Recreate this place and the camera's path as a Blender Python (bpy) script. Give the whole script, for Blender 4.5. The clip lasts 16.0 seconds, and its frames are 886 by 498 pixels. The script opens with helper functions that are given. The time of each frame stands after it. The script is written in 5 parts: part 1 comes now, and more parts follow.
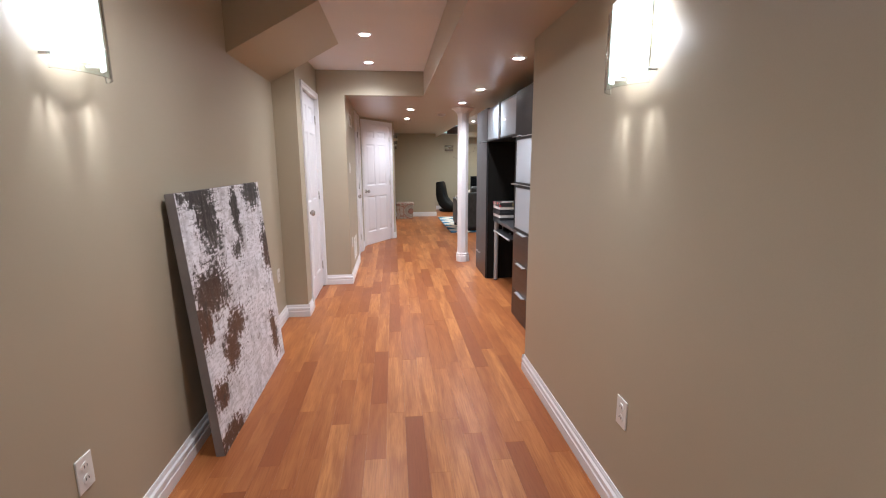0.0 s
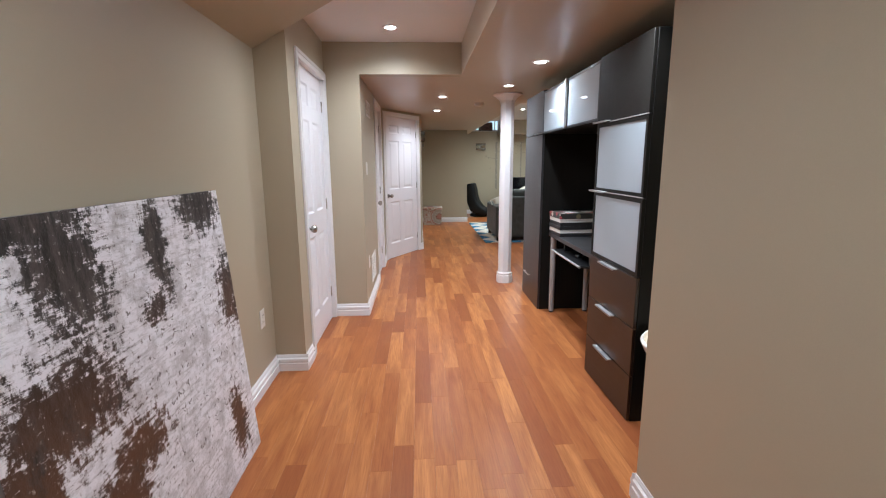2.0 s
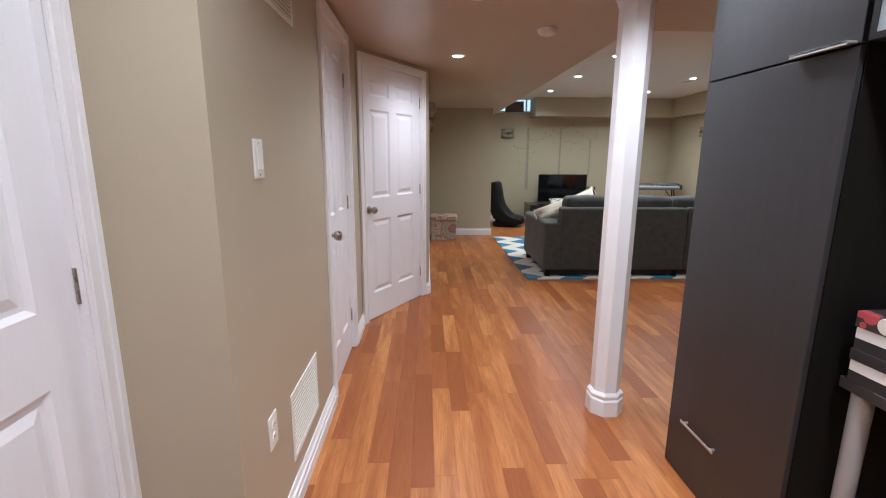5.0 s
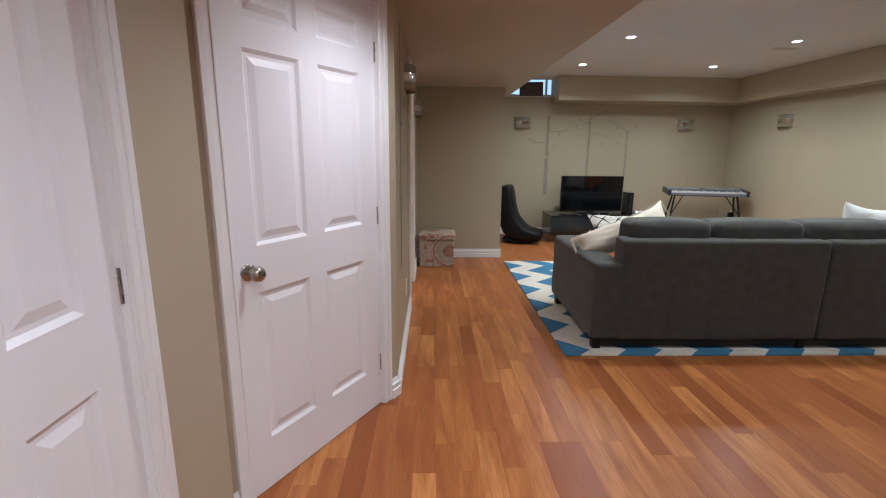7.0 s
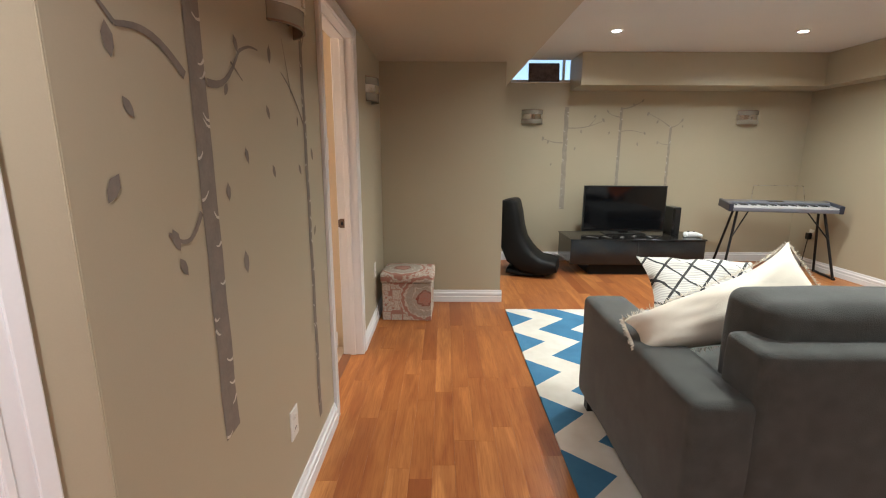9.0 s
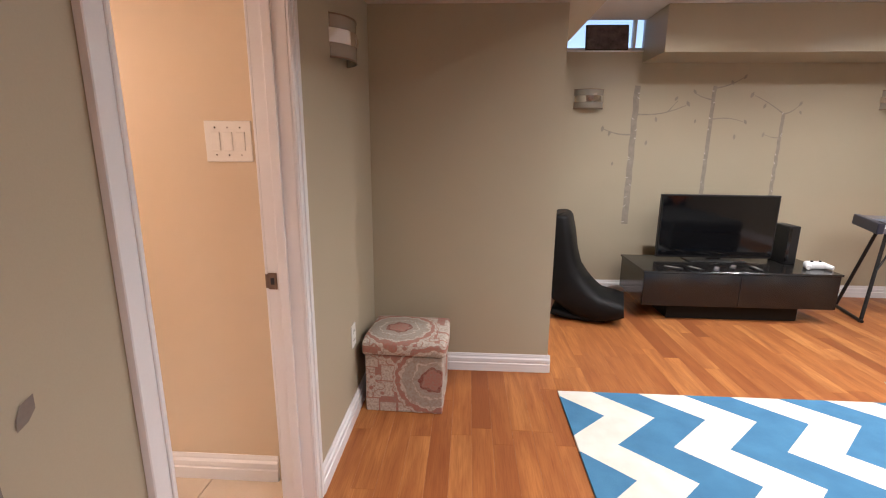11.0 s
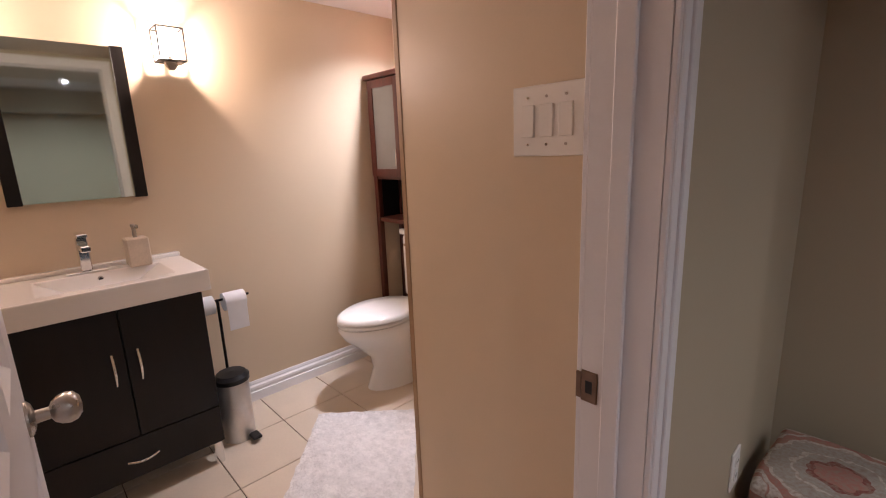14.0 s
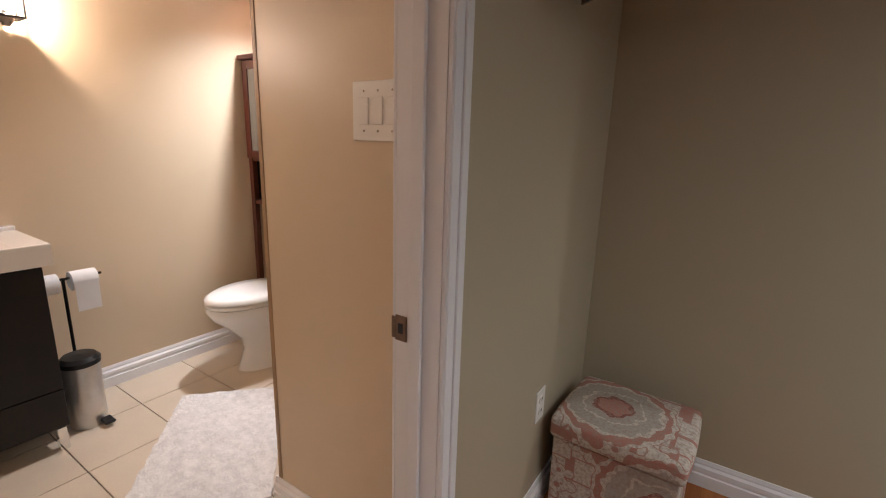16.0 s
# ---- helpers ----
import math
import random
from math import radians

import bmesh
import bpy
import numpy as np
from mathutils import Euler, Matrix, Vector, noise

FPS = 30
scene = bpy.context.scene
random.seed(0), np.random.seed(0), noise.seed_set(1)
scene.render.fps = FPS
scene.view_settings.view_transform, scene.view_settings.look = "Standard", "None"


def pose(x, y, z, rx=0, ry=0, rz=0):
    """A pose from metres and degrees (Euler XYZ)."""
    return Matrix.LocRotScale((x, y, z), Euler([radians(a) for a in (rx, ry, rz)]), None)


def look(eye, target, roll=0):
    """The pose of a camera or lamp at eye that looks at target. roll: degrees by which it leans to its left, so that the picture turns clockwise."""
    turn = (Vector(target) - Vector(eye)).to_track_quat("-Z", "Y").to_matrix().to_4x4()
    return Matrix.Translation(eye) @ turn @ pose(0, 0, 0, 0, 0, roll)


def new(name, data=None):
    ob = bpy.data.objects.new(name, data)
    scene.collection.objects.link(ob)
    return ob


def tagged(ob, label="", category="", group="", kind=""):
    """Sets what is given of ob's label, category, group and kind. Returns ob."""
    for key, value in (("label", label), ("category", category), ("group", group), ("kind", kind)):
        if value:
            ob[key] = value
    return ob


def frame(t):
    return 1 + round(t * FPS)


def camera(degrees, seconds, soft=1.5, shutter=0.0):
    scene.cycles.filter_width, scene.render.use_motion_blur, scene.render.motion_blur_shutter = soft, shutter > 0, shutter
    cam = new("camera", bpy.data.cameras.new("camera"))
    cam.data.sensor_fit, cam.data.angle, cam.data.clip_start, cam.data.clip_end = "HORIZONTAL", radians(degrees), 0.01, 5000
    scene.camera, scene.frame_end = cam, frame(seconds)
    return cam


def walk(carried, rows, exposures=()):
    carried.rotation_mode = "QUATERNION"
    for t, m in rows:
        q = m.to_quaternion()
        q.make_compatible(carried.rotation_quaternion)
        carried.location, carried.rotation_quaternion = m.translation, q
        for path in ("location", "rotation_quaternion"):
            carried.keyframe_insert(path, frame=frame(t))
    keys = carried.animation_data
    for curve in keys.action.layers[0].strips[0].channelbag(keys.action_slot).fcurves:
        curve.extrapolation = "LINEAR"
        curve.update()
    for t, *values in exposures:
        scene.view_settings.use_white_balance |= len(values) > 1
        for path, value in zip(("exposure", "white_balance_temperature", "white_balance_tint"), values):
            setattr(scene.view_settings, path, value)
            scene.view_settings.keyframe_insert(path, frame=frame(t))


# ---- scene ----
cam = camera(88.7, 16.0, 1.1)
PATH = [
    (0, (0.317, -0.167, 1.417), (0.528, 1.786, 1.041), -0.2),
    (0.5, (0.305, -0.029, 1.408), (0.468, 1.93, 1.035), -0.3),
    (1, (0.294, 0.227, 1.42), (0.416, 2.187, 1.045), -0.3),
    (1.5, (0.322, 0.601, 1.42), (0.433, 2.562, 1.042), -0.3),
    (2, (0.297, 1.039, 1.401), (0.398, 3.001, 1.028), -0.4),
    (2.5, (0.318, 1.533, 1.392), (0.408, 3.495, 1.014), -0.2),
    (3, (0.303, 2.025, 1.377), (0.387, 3.988, 1.0), -0.1),
    (3.5, (0.327, 2.514, 1.372), (0.399, 4.476, 0.99), -0.1),
    (4, (0.311, 2.993, 1.372), (0.386, 4.953, 0.982), 0.2),
    (6.5, (0.448, 5.567, 1.359), (0.51, 7.522, 0.94), 0.6),
    (7, (0.528, 6.046, 1.382), (0.581, 7.999, 0.957), 0.6),
    (7.5, (0.59, 6.498, 1.395), (0.63, 8.452, 0.966), 0.3),
    (8, (0.703, 6.946, 1.371), (0.731, 8.9, 0.947), 0.3),
    (8.5, (0.779, 7.356, 1.36), (0.791, 9.312, 0.944), 0.2),
    (9, (0.903, 7.77, 1.371), (0.9, 9.728, 0.962), 0.2),
    (11.5, (0.916, 9.5, 1.391), (0.715, 11.44, 0.947), 0.8),
    (12, (0.848, 9.72, 1.367), (0.424, 11.625, 0.931), -0.0),
    (12.5, (0.764, 9.818, 1.358), (0.034, 11.63, 0.928), -1.0),
    (13, (0.669, 9.894, 1.359), (-0.285, 11.599, 0.934), -1.3),
    (13.5, (0.617, 9.982, 1.362), (-0.577, 11.527, 0.93), -1.8),
    (14, (0.601, 10.017, 1.353), (-0.818, 11.36, 0.925), -2.2),
    (14.5, (0.608, 10.028, 1.361), (-0.939, 11.218, 0.925), -2.4),
    (15, (0.676, 10.017, 1.36), (-0.895, 11.172, 0.916), -2.0),
    (15.5, (0.761, 9.995, 1.35), (-0.667, 11.319, 0.894), -0.1),
    (16, (0.83, 9.969, 1.333), (-0.239, 11.596, 0.876), 1.7),
]
EXPOSURES = [(0, 0.35, 5600, 12), (1.5, 0.31, 5400, 7), (3, 0.06, 5430, 9), (4, 0.13, 5430, 9), (6.5, -0.03, 5600, 12), (7.2, -0.05, 5550, 10), (7.7, 0.06, 5450, 7), (8.5, 0.13, 5450, 5), (9.0, 0.42, 5950, 11), (11.5, 0.56, 6050, 24), (12.0, 0.38, 5980, 22), (12.5, 0.12, 5800, 21), (13.5, -0.40, 5750, 24), (14.5, -0.70, 5750, 26), (15.3, -0.64, 5800, 23), (16, -0.46, 5850, 16)]
walk(cam, [(t, look(eye, target, roll)) for t, eye, target, roll in PATH], EXPOSURES)

# ---- world, lamps, exposure ----
world = bpy.data.worlds.new("sky")
scene.world = world
world.use_nodes = True
sky = world.node_tree.nodes.new("ShaderNodeTexSky")
sky.sky_type, sky.sun_disc = "NISHITA", False
sky.sun_elevation, sky.sun_rotation = radians(40), radians(200)
world.node_tree.links.new(sky.outputs[0], world.node_tree.nodes["Background"].inputs[0])
world.node_tree.nodes["Background"].inputs[1].default_value = 0.15

LOW, HALL_TOP, LIVING_TOP, BATH_TOP = 2.15, 2.41, 2.50, 2.18
LAMP_LOW = [(1.23, 3.20), (1.23, 4.63), (1.20, 5.70), (0.58, 6.47), (0.57, 7.85)]
LAMP_HALL = [(0.12, 3.70), (0.10, 4.72), (0.11, 1.70), (0.11, -0.40)]
# (2.50, 8.08) and (4.26, 8.15) are added fill, continuing the grid unseen
LAMP_LIVING = [(2.50, 12.30), (2.50, 10.83), (2.50, 9.47), (2.50, 8.08), (4.23, 12.30), (4.22, 10.88), (4.26, 9.58), (4.26, 8.15)]
BATH_LAMP = (-1.36, 11.785)
WARM, COOL, AMBER = (1.0, 0.95, 0.89), (0.97, 0.98, 0.86), (1.0, 0.75, 0.53)
SCONCE_W = 0.9


def spot(x, y, z, watts, colour, angle=156, blend=1.0, size=0.04):
    data = bpy.data.lights.new("downlight", "SPOT")
    data.energy, data.color, data.spot_size, data.spot_blend, data.shadow_soft_size = watts, colour, radians(angle), blend, size
    ob = new("downlight_bulb", data)
    ob.location = (x, y, z)
    return ob


def bulb(x, y, z, watts, colour, size=0.04):
    data = bpy.data.lights.new("bulb", "POINT")
    data.energy, data.color, data.shadow_soft_size = watts, colour, size
    ob = new("bulb", data)
    ob.location = (x, y, z)
    return ob


for x, y in LAMP_LOW:
    spot(x, y, LOW - 0.02, 62 if y < 6.0 else 56, WARM)
for x, y in LAMP_HALL:
    spot(x, y, HALL_TOP - 0.02, 62, WARM)
for x, y in LAMP_LIVING:
    # the added pair at y < 9 fills sofa back and floor, weaker and narrower
    spot(x, y, LIVING_TOP - 0.02, 90 if y > 9.0 else 44, COOL, 160 if y > 9.0 else 116, 0.85)
spot(*BATH_LAMP, BATH_TOP - 0.02, 215, (1.0, 0.97, 0.90), 140, 1.0)
for y in (9.84, 10.645):
    bulb(-1.778, y, 1.850, 27, AMBER, 0.012)

# ---- materials ----


def nodes_of(name):
    m = bpy.data.materials.new(name)
    m.use_nodes = True
    return m, m.node_tree.nodes, m.node_tree.links, m.node_tree.nodes["Principled BSDF"]


def mix_colours(n, l, fac, a, b):
    mx = n.new("ShaderNodeMix")
    mx.data_type = "RGBA"
    l.new(fac, mx.inputs[0])
    for socket, c in ((mx.inputs[6], a), (mx.inputs[7], b)):
        if isinstance(c, tuple):
            socket.default_value = (*c[:3], 1)
        else:
            l.new(c, socket)
    return mx.outputs[2]


def noise_of(n, l, scale, detail=3.0, stretch=(1, 1, 1), rough=0.55):
    co = n.new("ShaderNodeNewGeometry")
    mp = n.new("ShaderNodeMapping")
    mp.inputs["Scale"].default_value = stretch
    l.new(co.outputs["Position"], mp.inputs[0])
    t = n.new("ShaderNodeTexNoise")
    t.inputs["Scale"].default_value, t.inputs["Detail"].default_value, t.inputs["Roughness"].default_value = scale, detail, rough
    l.new(mp.outputs[0], t.inputs["Vector"])
    return t.outputs["Fac"]


def ramp_of(n, l, fac, lo, hi):
    r = n.new("ShaderNodeMapRange")
    r.inputs[1].default_value, r.inputs[2].default_value = lo, hi
    l.new(fac, r.inputs[0])
    return r.outputs[0]


def bump_to(n, l, b, height, strength, dist=0.002):
    bp = n.new("ShaderNodeBump")
    bp.inputs["Strength"].default_value, bp.inputs["Distance"].default_value = strength, dist
    l.new(height, bp.inputs["Height"])
    l.new(bp.outputs[0], b.inputs["Normal"])


def surface(name, colour, rough=0.5, vary=0.08, scale=3.0, grain=120.0, bump=0.15, metal=0.0, dist=0.001, coat=0.0, stretch=(1, 1, 1)):
    """A plain material with broad stains and fine grain."""
    m, n, l, b = nodes_of(name)
    broad, fine = noise_of(n, l, scale, 3, stretch), noise_of(n, l, grain, 2, stretch)
    dark = tuple(c * (1 - vary) for c in colour)
    light = tuple(min(1, c * (1 + vary)) for c in colour)
    first = mix_colours(n, l, ramp_of(n, l, broad, 0.3, 0.7), dark, light)
    second = mix_colours(n, l, ramp_of(n, l, fine, 0.3, 0.7), tuple(c * (1 - vary * 0.5) for c in colour), light)
    half = n.new("ShaderNodeValue")
    half.outputs[0].default_value = 0.35
    l.new(mix_colours(n, l, half.outputs[0], first, second), b.inputs["Base Color"])
    b.inputs["Metallic"].default_value = metal
    rr = n.new("ShaderNodeMapRange")
    rr.inputs[3].default_value, rr.inputs[4].default_value = max(0, rough - 0.06), min(1, rough + 0.06)
    l.new(broad, rr.inputs[0])
    l.new(rr.outputs[0], b.inputs["Roughness"])
    b.inputs["Coat Weight"].default_value = coat
    if bump:
        bump_to(n, l, b, fine, bump, dist)
    return m


def glow(name, colour, strength):
    m, n, l, b = nodes_of(name)
    b.inputs["Base Color"].default_value = (0.8, 0.8, 0.8, 1)
    b.inputs["Emission Color"].default_value = (*colour, 1)
    b.inputs["Emission Strength"].default_value = strength
    return m


def glass(name, colour=(0.95, 0.97, 0.97), rough=0.02):
    m, n, l, b = nodes_of(name)
    b.inputs["Base Color"].default_value = (*colour, 1)
    b.inputs["Roughness"].default_value, b.inputs["Transmission Weight"].default_value = rough, 1.0
    return m


WALL = surface("wall_paint", (0.44, 0.382, 0.275), 0.42, 0.04, 1.3, 260, 0.12)
WALL_BATH = surface("bath_wall_paint", (0.635, 0.512, 0.362), 0.35, 0.04, 1.3, 260, 0.1)
CEILING_TAN = surface("tan_ceiling_paint", (0.48, 0.39, 0.285), 0.35, 0.03, 1.5, 200, 0.1)
CEILING_WHITE = surface("white_ceiling_paint", (0.72, 0.70, 0.68), 0.7, 0.03, 1.5, 90, 0.5, dist=0.002)
TRIM = surface("white_trim_paint", (0.80, 0.79, 0.80), 0.32, 0.03, 4, 160, 0.06)
DOOR = surface("white_door_paint", (0.80, 0.79, 0.82), 0.36, 0.03, 3, 90, 0.2, stretch=(1, 1, 0.08))
PLASTIC_WHITE = surface("white_plastic", (0.78, 0.76, 0.72), 0.35, 0.02, 20, 200, 0.02)
NICKEL = surface("satin_nickel", (0.40, 0.375, 0.34), 0.28, 0.05, 30, 300, 0.05, 1.0)
CHROME = surface("chrome", (0.80, 0.80, 0.80), 0.08, 0.02, 30, 300, 0.0, 1.0)
ALU = surface("brushed_aluminium", (0.60, 0.60, 0.60), 0.38, 0.05, 40, 400, 0.08, 0.7)
STEEL_PAINT = surface("silver_steel_paint", (0.36, 0.36, 0.36), 0.45, 0.05, 20, 300, 0.05, 0.2)
BLACK = surface("black_plastic", (0.012, 0.012, 0.013), 0.35, 0.1, 20, 300, 0.1)
BLACKBROWN = surface("black_brown_veneer", (0.0085, 0.0080, 0.0070), 0.42, 0.25, 3, 60, 0.25, stretch=(12, 12, 0.6))
BLACKBROWN.node_tree.nodes["Principled BSDF"].inputs["Specular IOR Level"].default_value = 0.16
BLACK.node_tree.nodes["Principled BSDF"].inputs["Specular IOR Level"].default_value = 0.35
TRIM_WOOD = surface("threshold_wood", (0.22, 0.085, 0.040), 0.4, 0.2, 4, 60, 0.2, stretch=(12, 0.6, 1))
TRIM_WOOD_PALE = surface("tan_strip", (0.34, 0.22, 0.12), 0.45, 0.1, 4, 60, 0.1)
BRONZE = surface("worn_bronze", (0.20, 0.13, 0.09), 0.34, 0.2, 40, 300, 0.1, 0.9)
SUBFLOOR = surface("dark_joint", (0.06, 0.025, 0.012), 0.8, 0.1)


def wood(name, island):
    """Reddish laminate: each board takes its own tone, with stretched grain along y."""
    m, n, l, b = nodes_of(name)
    if island:
        rnd = n.new("ShaderNodeNewGeometry").outputs["Random Per Island"]
    else:
        rnd = n.new("ShaderNodeObjectInfo").outputs["Random"]
    co = n.new("ShaderNodeNewGeometry")
    off = n.new("ShaderNodeCombineXYZ")
    sc = n.new("ShaderNodeMath")
    sc.operation = "MULTIPLY"
    sc.inputs[1].default_value = 37.0
    l.new(rnd, sc.inputs[0])
    l.new(sc.outputs[0], off.inputs[0]), l.new(sc.outputs[0], off.inputs[1])
    add = n.new("ShaderNodeVectorMath")
    l.new(co.outputs["Position"], add.inputs[0]), l.new(off.outputs[0], add.inputs[1])

    def tex(scale, stretch, detail):
        mp = n.new("ShaderNodeMapping")
        mp.inputs["Scale"].default_value = stretch
        l.new(add.outputs[0], mp.inputs[0])
        t = n.new("ShaderNodeTexNoise")
        t.inputs["Scale"].default_value, t.inputs["Detail"].default_value = scale, detail
        t.inputs["Distortion"].default_value = 0.6
        l.new(mp.outputs[0], t.inputs["Vector"])
        return t.outputs["Fac"]

    broad, fine = tex(5, (3.0, 0.35, 1), 4), tex(28, (6.0, 0.25, 1), 4)
    tone = n.new("ShaderNodeValToRGB")
    stops = ((0.0, (0.26, 0.083, 0.028)), (0.18, (0.36, 0.128, 0.041)), (0.60, (0.47, 0.183, 0.056)), (1.0, (0.57, 0.248, 0.080)))
    while len(tone.color_ramp.elements) < 4:
        tone.color_ramp.elements.new(0.5)
    for e, (p, c) in zip(tone.color_ramp.elements, stops):
        e.position, e.color = p, (*c, 1)
    l.new(rnd, tone.inputs[0])
    grained = mix_colours(n, l, ramp_of(n, l, broad, 0.34, 0.80), tone.outputs[0], (0.26, 0.078, 0.027))
    half = n.new("ShaderNodeMath")
    half.operation = "MULTIPLY"
    half.inputs[1].default_value = 0.45
    l.new(ramp_of(n, l, fine, 0.42, 0.72), half.inputs[0])
    l.new(mix_colours(n, l, half.outputs[0], grained, (0.20, 0.058, 0.022)), b.inputs["Base Color"])
    rr = n.new("ShaderNodeMapRange")
    rr.inputs[3].default_value, rr.inputs[4].default_value = 0.26, 0.40
    l.new(noise_of(n, l, 2.2, 4), rr.inputs[0])
    l.new(rr.outputs[0], b.inputs["Roughness"])
    b.inputs["Specular IOR Level"].default_value = 0.16
    bump_to(n, l, b, fine, 0.08, 0.0008)
    return m


WOOD, WOOD_REST = wood("laminate_board", False), wood("laminate_boards", True)

# ---- builders ----


def box(bm, x0, y0, z0, x1, y1, z1, bevel=0.0, seg=1, m=None):
    """Adds a box, with bevelled edges if asked."""
    got = bmesh.ops.create_cube(bm, size=1)
    vs = got["verts"]
    mat = Matrix.Translation(((x0 + x1) / 2, (y0 + y1) / 2, (z0 + z1) / 2)) @ Matrix.Diagonal((abs(x1 - x0), abs(y1 - y0), abs(z1 - z0), 1))
    bmesh.ops.transform(bm, matrix=(m @ mat) if m else mat, verts=vs)
    if bevel:
        es = list({e for v in vs for e in v.link_edges})
        bmesh.ops.bevel(bm, geom=es, offset=bevel, segments=seg, affect="EDGES", profile=0.5)
    return bm


def boxed(*args, **kw):
    return box(bmesh.new(), *args, **kw)


def tube(bm, a, b, r0, r1=None, sides=16, caps=True):
    """Adds a round bar from a to b."""
    a, b = Vector(a), Vector(b)
    r1 = r0 if r1 is None else r1
    m = Matrix.Translation((a + b) / 2) @ (b - a).to_track_quat("Z", "Y").to_matrix().to_4x4()
    bmesh.ops.create_cone(bm, cap_ends=caps, segments=sides, radius1=r0, radius2=r1, depth=(b - a).length, matrix=m)
    return bm


def lathe(bm, rings, sides=24, m=None):
    """Adds a turned body from (radius, z) rings."""
    rows = []
    for r, z in rings:
        rows.append([bm.verts.new((r * math.cos(2 * math.pi * k / sides), r * math.sin(2 * math.pi * k / sides), z)) for k in range(sides)])
    for lo, hi in zip(rows, rows[1:]):
        for k in range(sides):
            bm.faces.new((lo[k], lo[(k + 1) % sides], hi[(k + 1) % sides], hi[k]))
    if rings[0][0] > 1e-4:
        bm.faces.new(rows[0][::-1])
    if rings[-1][0] > 1e-4:
        bm.faces.new(rows[-1])
    if m:
        bmesh.ops.transform(bm, matrix=m, verts=[v for row in rows for v in row])
    return bm


def swept(bm, outline, p0, p1, inward):
    """Adds a moulding: outline of (out, up) carried from p0 to p1; out points along inward."""
    ends = []
    for p in (p0, p1):
        ends.append([bm.verts.new((p[0] + inward[0] * o, p[1] + inward[1] * o, p[2] + u)) for o, u in outline])
    k = len(outline)
    for i in range(k):
        bm.faces.new((ends[0][i], ends[0][(i + 1) % k], ends[1][(i + 1) % k], ends[1][i]))
    bm.faces.new(ends[0][::-1]), bm.faces.new(ends[1])
    return bm


def mesh_of(name, bm, material, smooth=False):
    bmesh.ops.recalc_face_normals(bm, faces=bm.faces)
    me = bpy.data.meshes.new(name)
    bm.to_mesh(me)
    bm.free()
    if smooth:
        me.shade_smooth()
        me.set_sharp_from_angle(angle=radians(smooth if smooth > 1 else 40))
    for mt in material if isinstance(material, (list, tuple)) else [material]:
        me.materials.append(mt)
    return me


def part(name, bm, material, parent=None, label="", smooth=False, m=None):
    ob = new(name, mesh_of(name, bm, material, smooth))
    if parent:
        ob.parent = parent
    if m:
        ob.matrix_basis = m
    return tagged(ob, label)


def thing(name, m, label, category, group=""):
    ob = new(name)
    ob.empty_display_size = 0.1
    ob.matrix_basis = m
    return tagged(ob, label, category, group)


def structure(name, bm, material, label, category, smooth=False):
    return tagged(new(name, mesh_of(name, bm, material, smooth)), label, category, "", "structure")


# ---- floors, walls, ceilings ----
bm = bmesh.new()
box(bm, -0.95, -2.6, -0.14, 2.05, 6.0, -0.012)
box(bm, -0.95, 6.0, -0.14, 5.6, 9.3, -0.012)
box(bm, 0.25, 9.3, -0.14, 5.6, 13.8, -0.012)
floor = structure("floor", bm, SUBFLOOR, "reddish wood laminate floor of staggered boards", "floor")

bm = bmesh.new()
box(bm, -0.82, -2.6, -0.1, -0.70, 4.02, 2.5)
structure("wall_hall_left", bm, WALL, "plain beige painted hallway wall", "wall")
bm = bmesh.new()
box(bm, -0.95, 4.02, -0.1, -0.50, 4.27, 2.5)
box(bm, -0.95, 4.27, 2.10, -0.50, 5.10, 2.5)
box(bm, -0.95, 5.10, -0.1, -0.50, 5.15, 2.5)
structure("wall_closet", bm, WALL, "beige wall around the first white door", "wall")
bm = bmesh.new()
box(bm, -0.62, 5.15, -0.1, -0.20, 5.27, 2.5)
box(bm, -0.20, 5.15, LOW, 0.68, 5.27, 2.5)
structure("wall_bump", bm, WALL, "beige wall corner with a dropped header", "wall")
bm = bmesh.new()
box(bm, -0.32, 5.27, -0.1, -0.20, 6.40, 2.4)
box(bm, -0.32, 6.40, 2.06, -0.20, 7.12, 2.4)
box(bm, -0.32, 7.12, -0.1, -0.20, 7.515, 2.4)
structure("wall_passage", bm, WALL, "beige passage wall with grilles", "wall")
DIAG = pose(-0.182, 7.617, 0, 0, 0, 59.1)
bm = bmesh.new()
box(bm, -0.135, -0.02, -0.1, -0.01, 0.10, 2.4, m=DIAG)
box(bm, -0.01, -0.02, 2.06, 0.855, 0.10, 2.4, m=DIAG)
box(bm, 0.855, -0.02, -0.1, 0.984, 0.10, 2.4, m=DIAG)
structure("wall_angled", bm, WALL, "angled beige wall around a white door", "wall")
bm = bmesh.new()
box(bm, 0.22, 8.447, -0.1, 0.34, 9.950, 2.4)
box(bm, 0.22, 9.950, 2.07, 0.34, 10.725, 2.4)
box(bm, 0.22, 10.725, -0.1, 0.34, 11.90, 2.4)
structure("wall_corridor", bm, WALL, "beige wall with painted birch trees beside the bathroom door", "wall")
structure("wall_alcove", boxed(0.22, 11.90, -0.1, 1.437, 12.02, 2.4), WALL, "beige end wall of the corridor", "wall")
structure("wall_nook", boxed(1.32, 12.02, -0.1, 1.437, 13.65, 2.6), WALL, "beige side wall of the living room", "wall")
bm = bmesh.new()
box(bm, 1.34, 13.65, -0.1, 5.57, 13.80, 2.25)
box(bm, 1.34, 13.65, 2.25, 1.72, 13.80, 2.6)
box(bm, 2.50, 13.65, 2.25, 5.57, 13.80, 2.6)
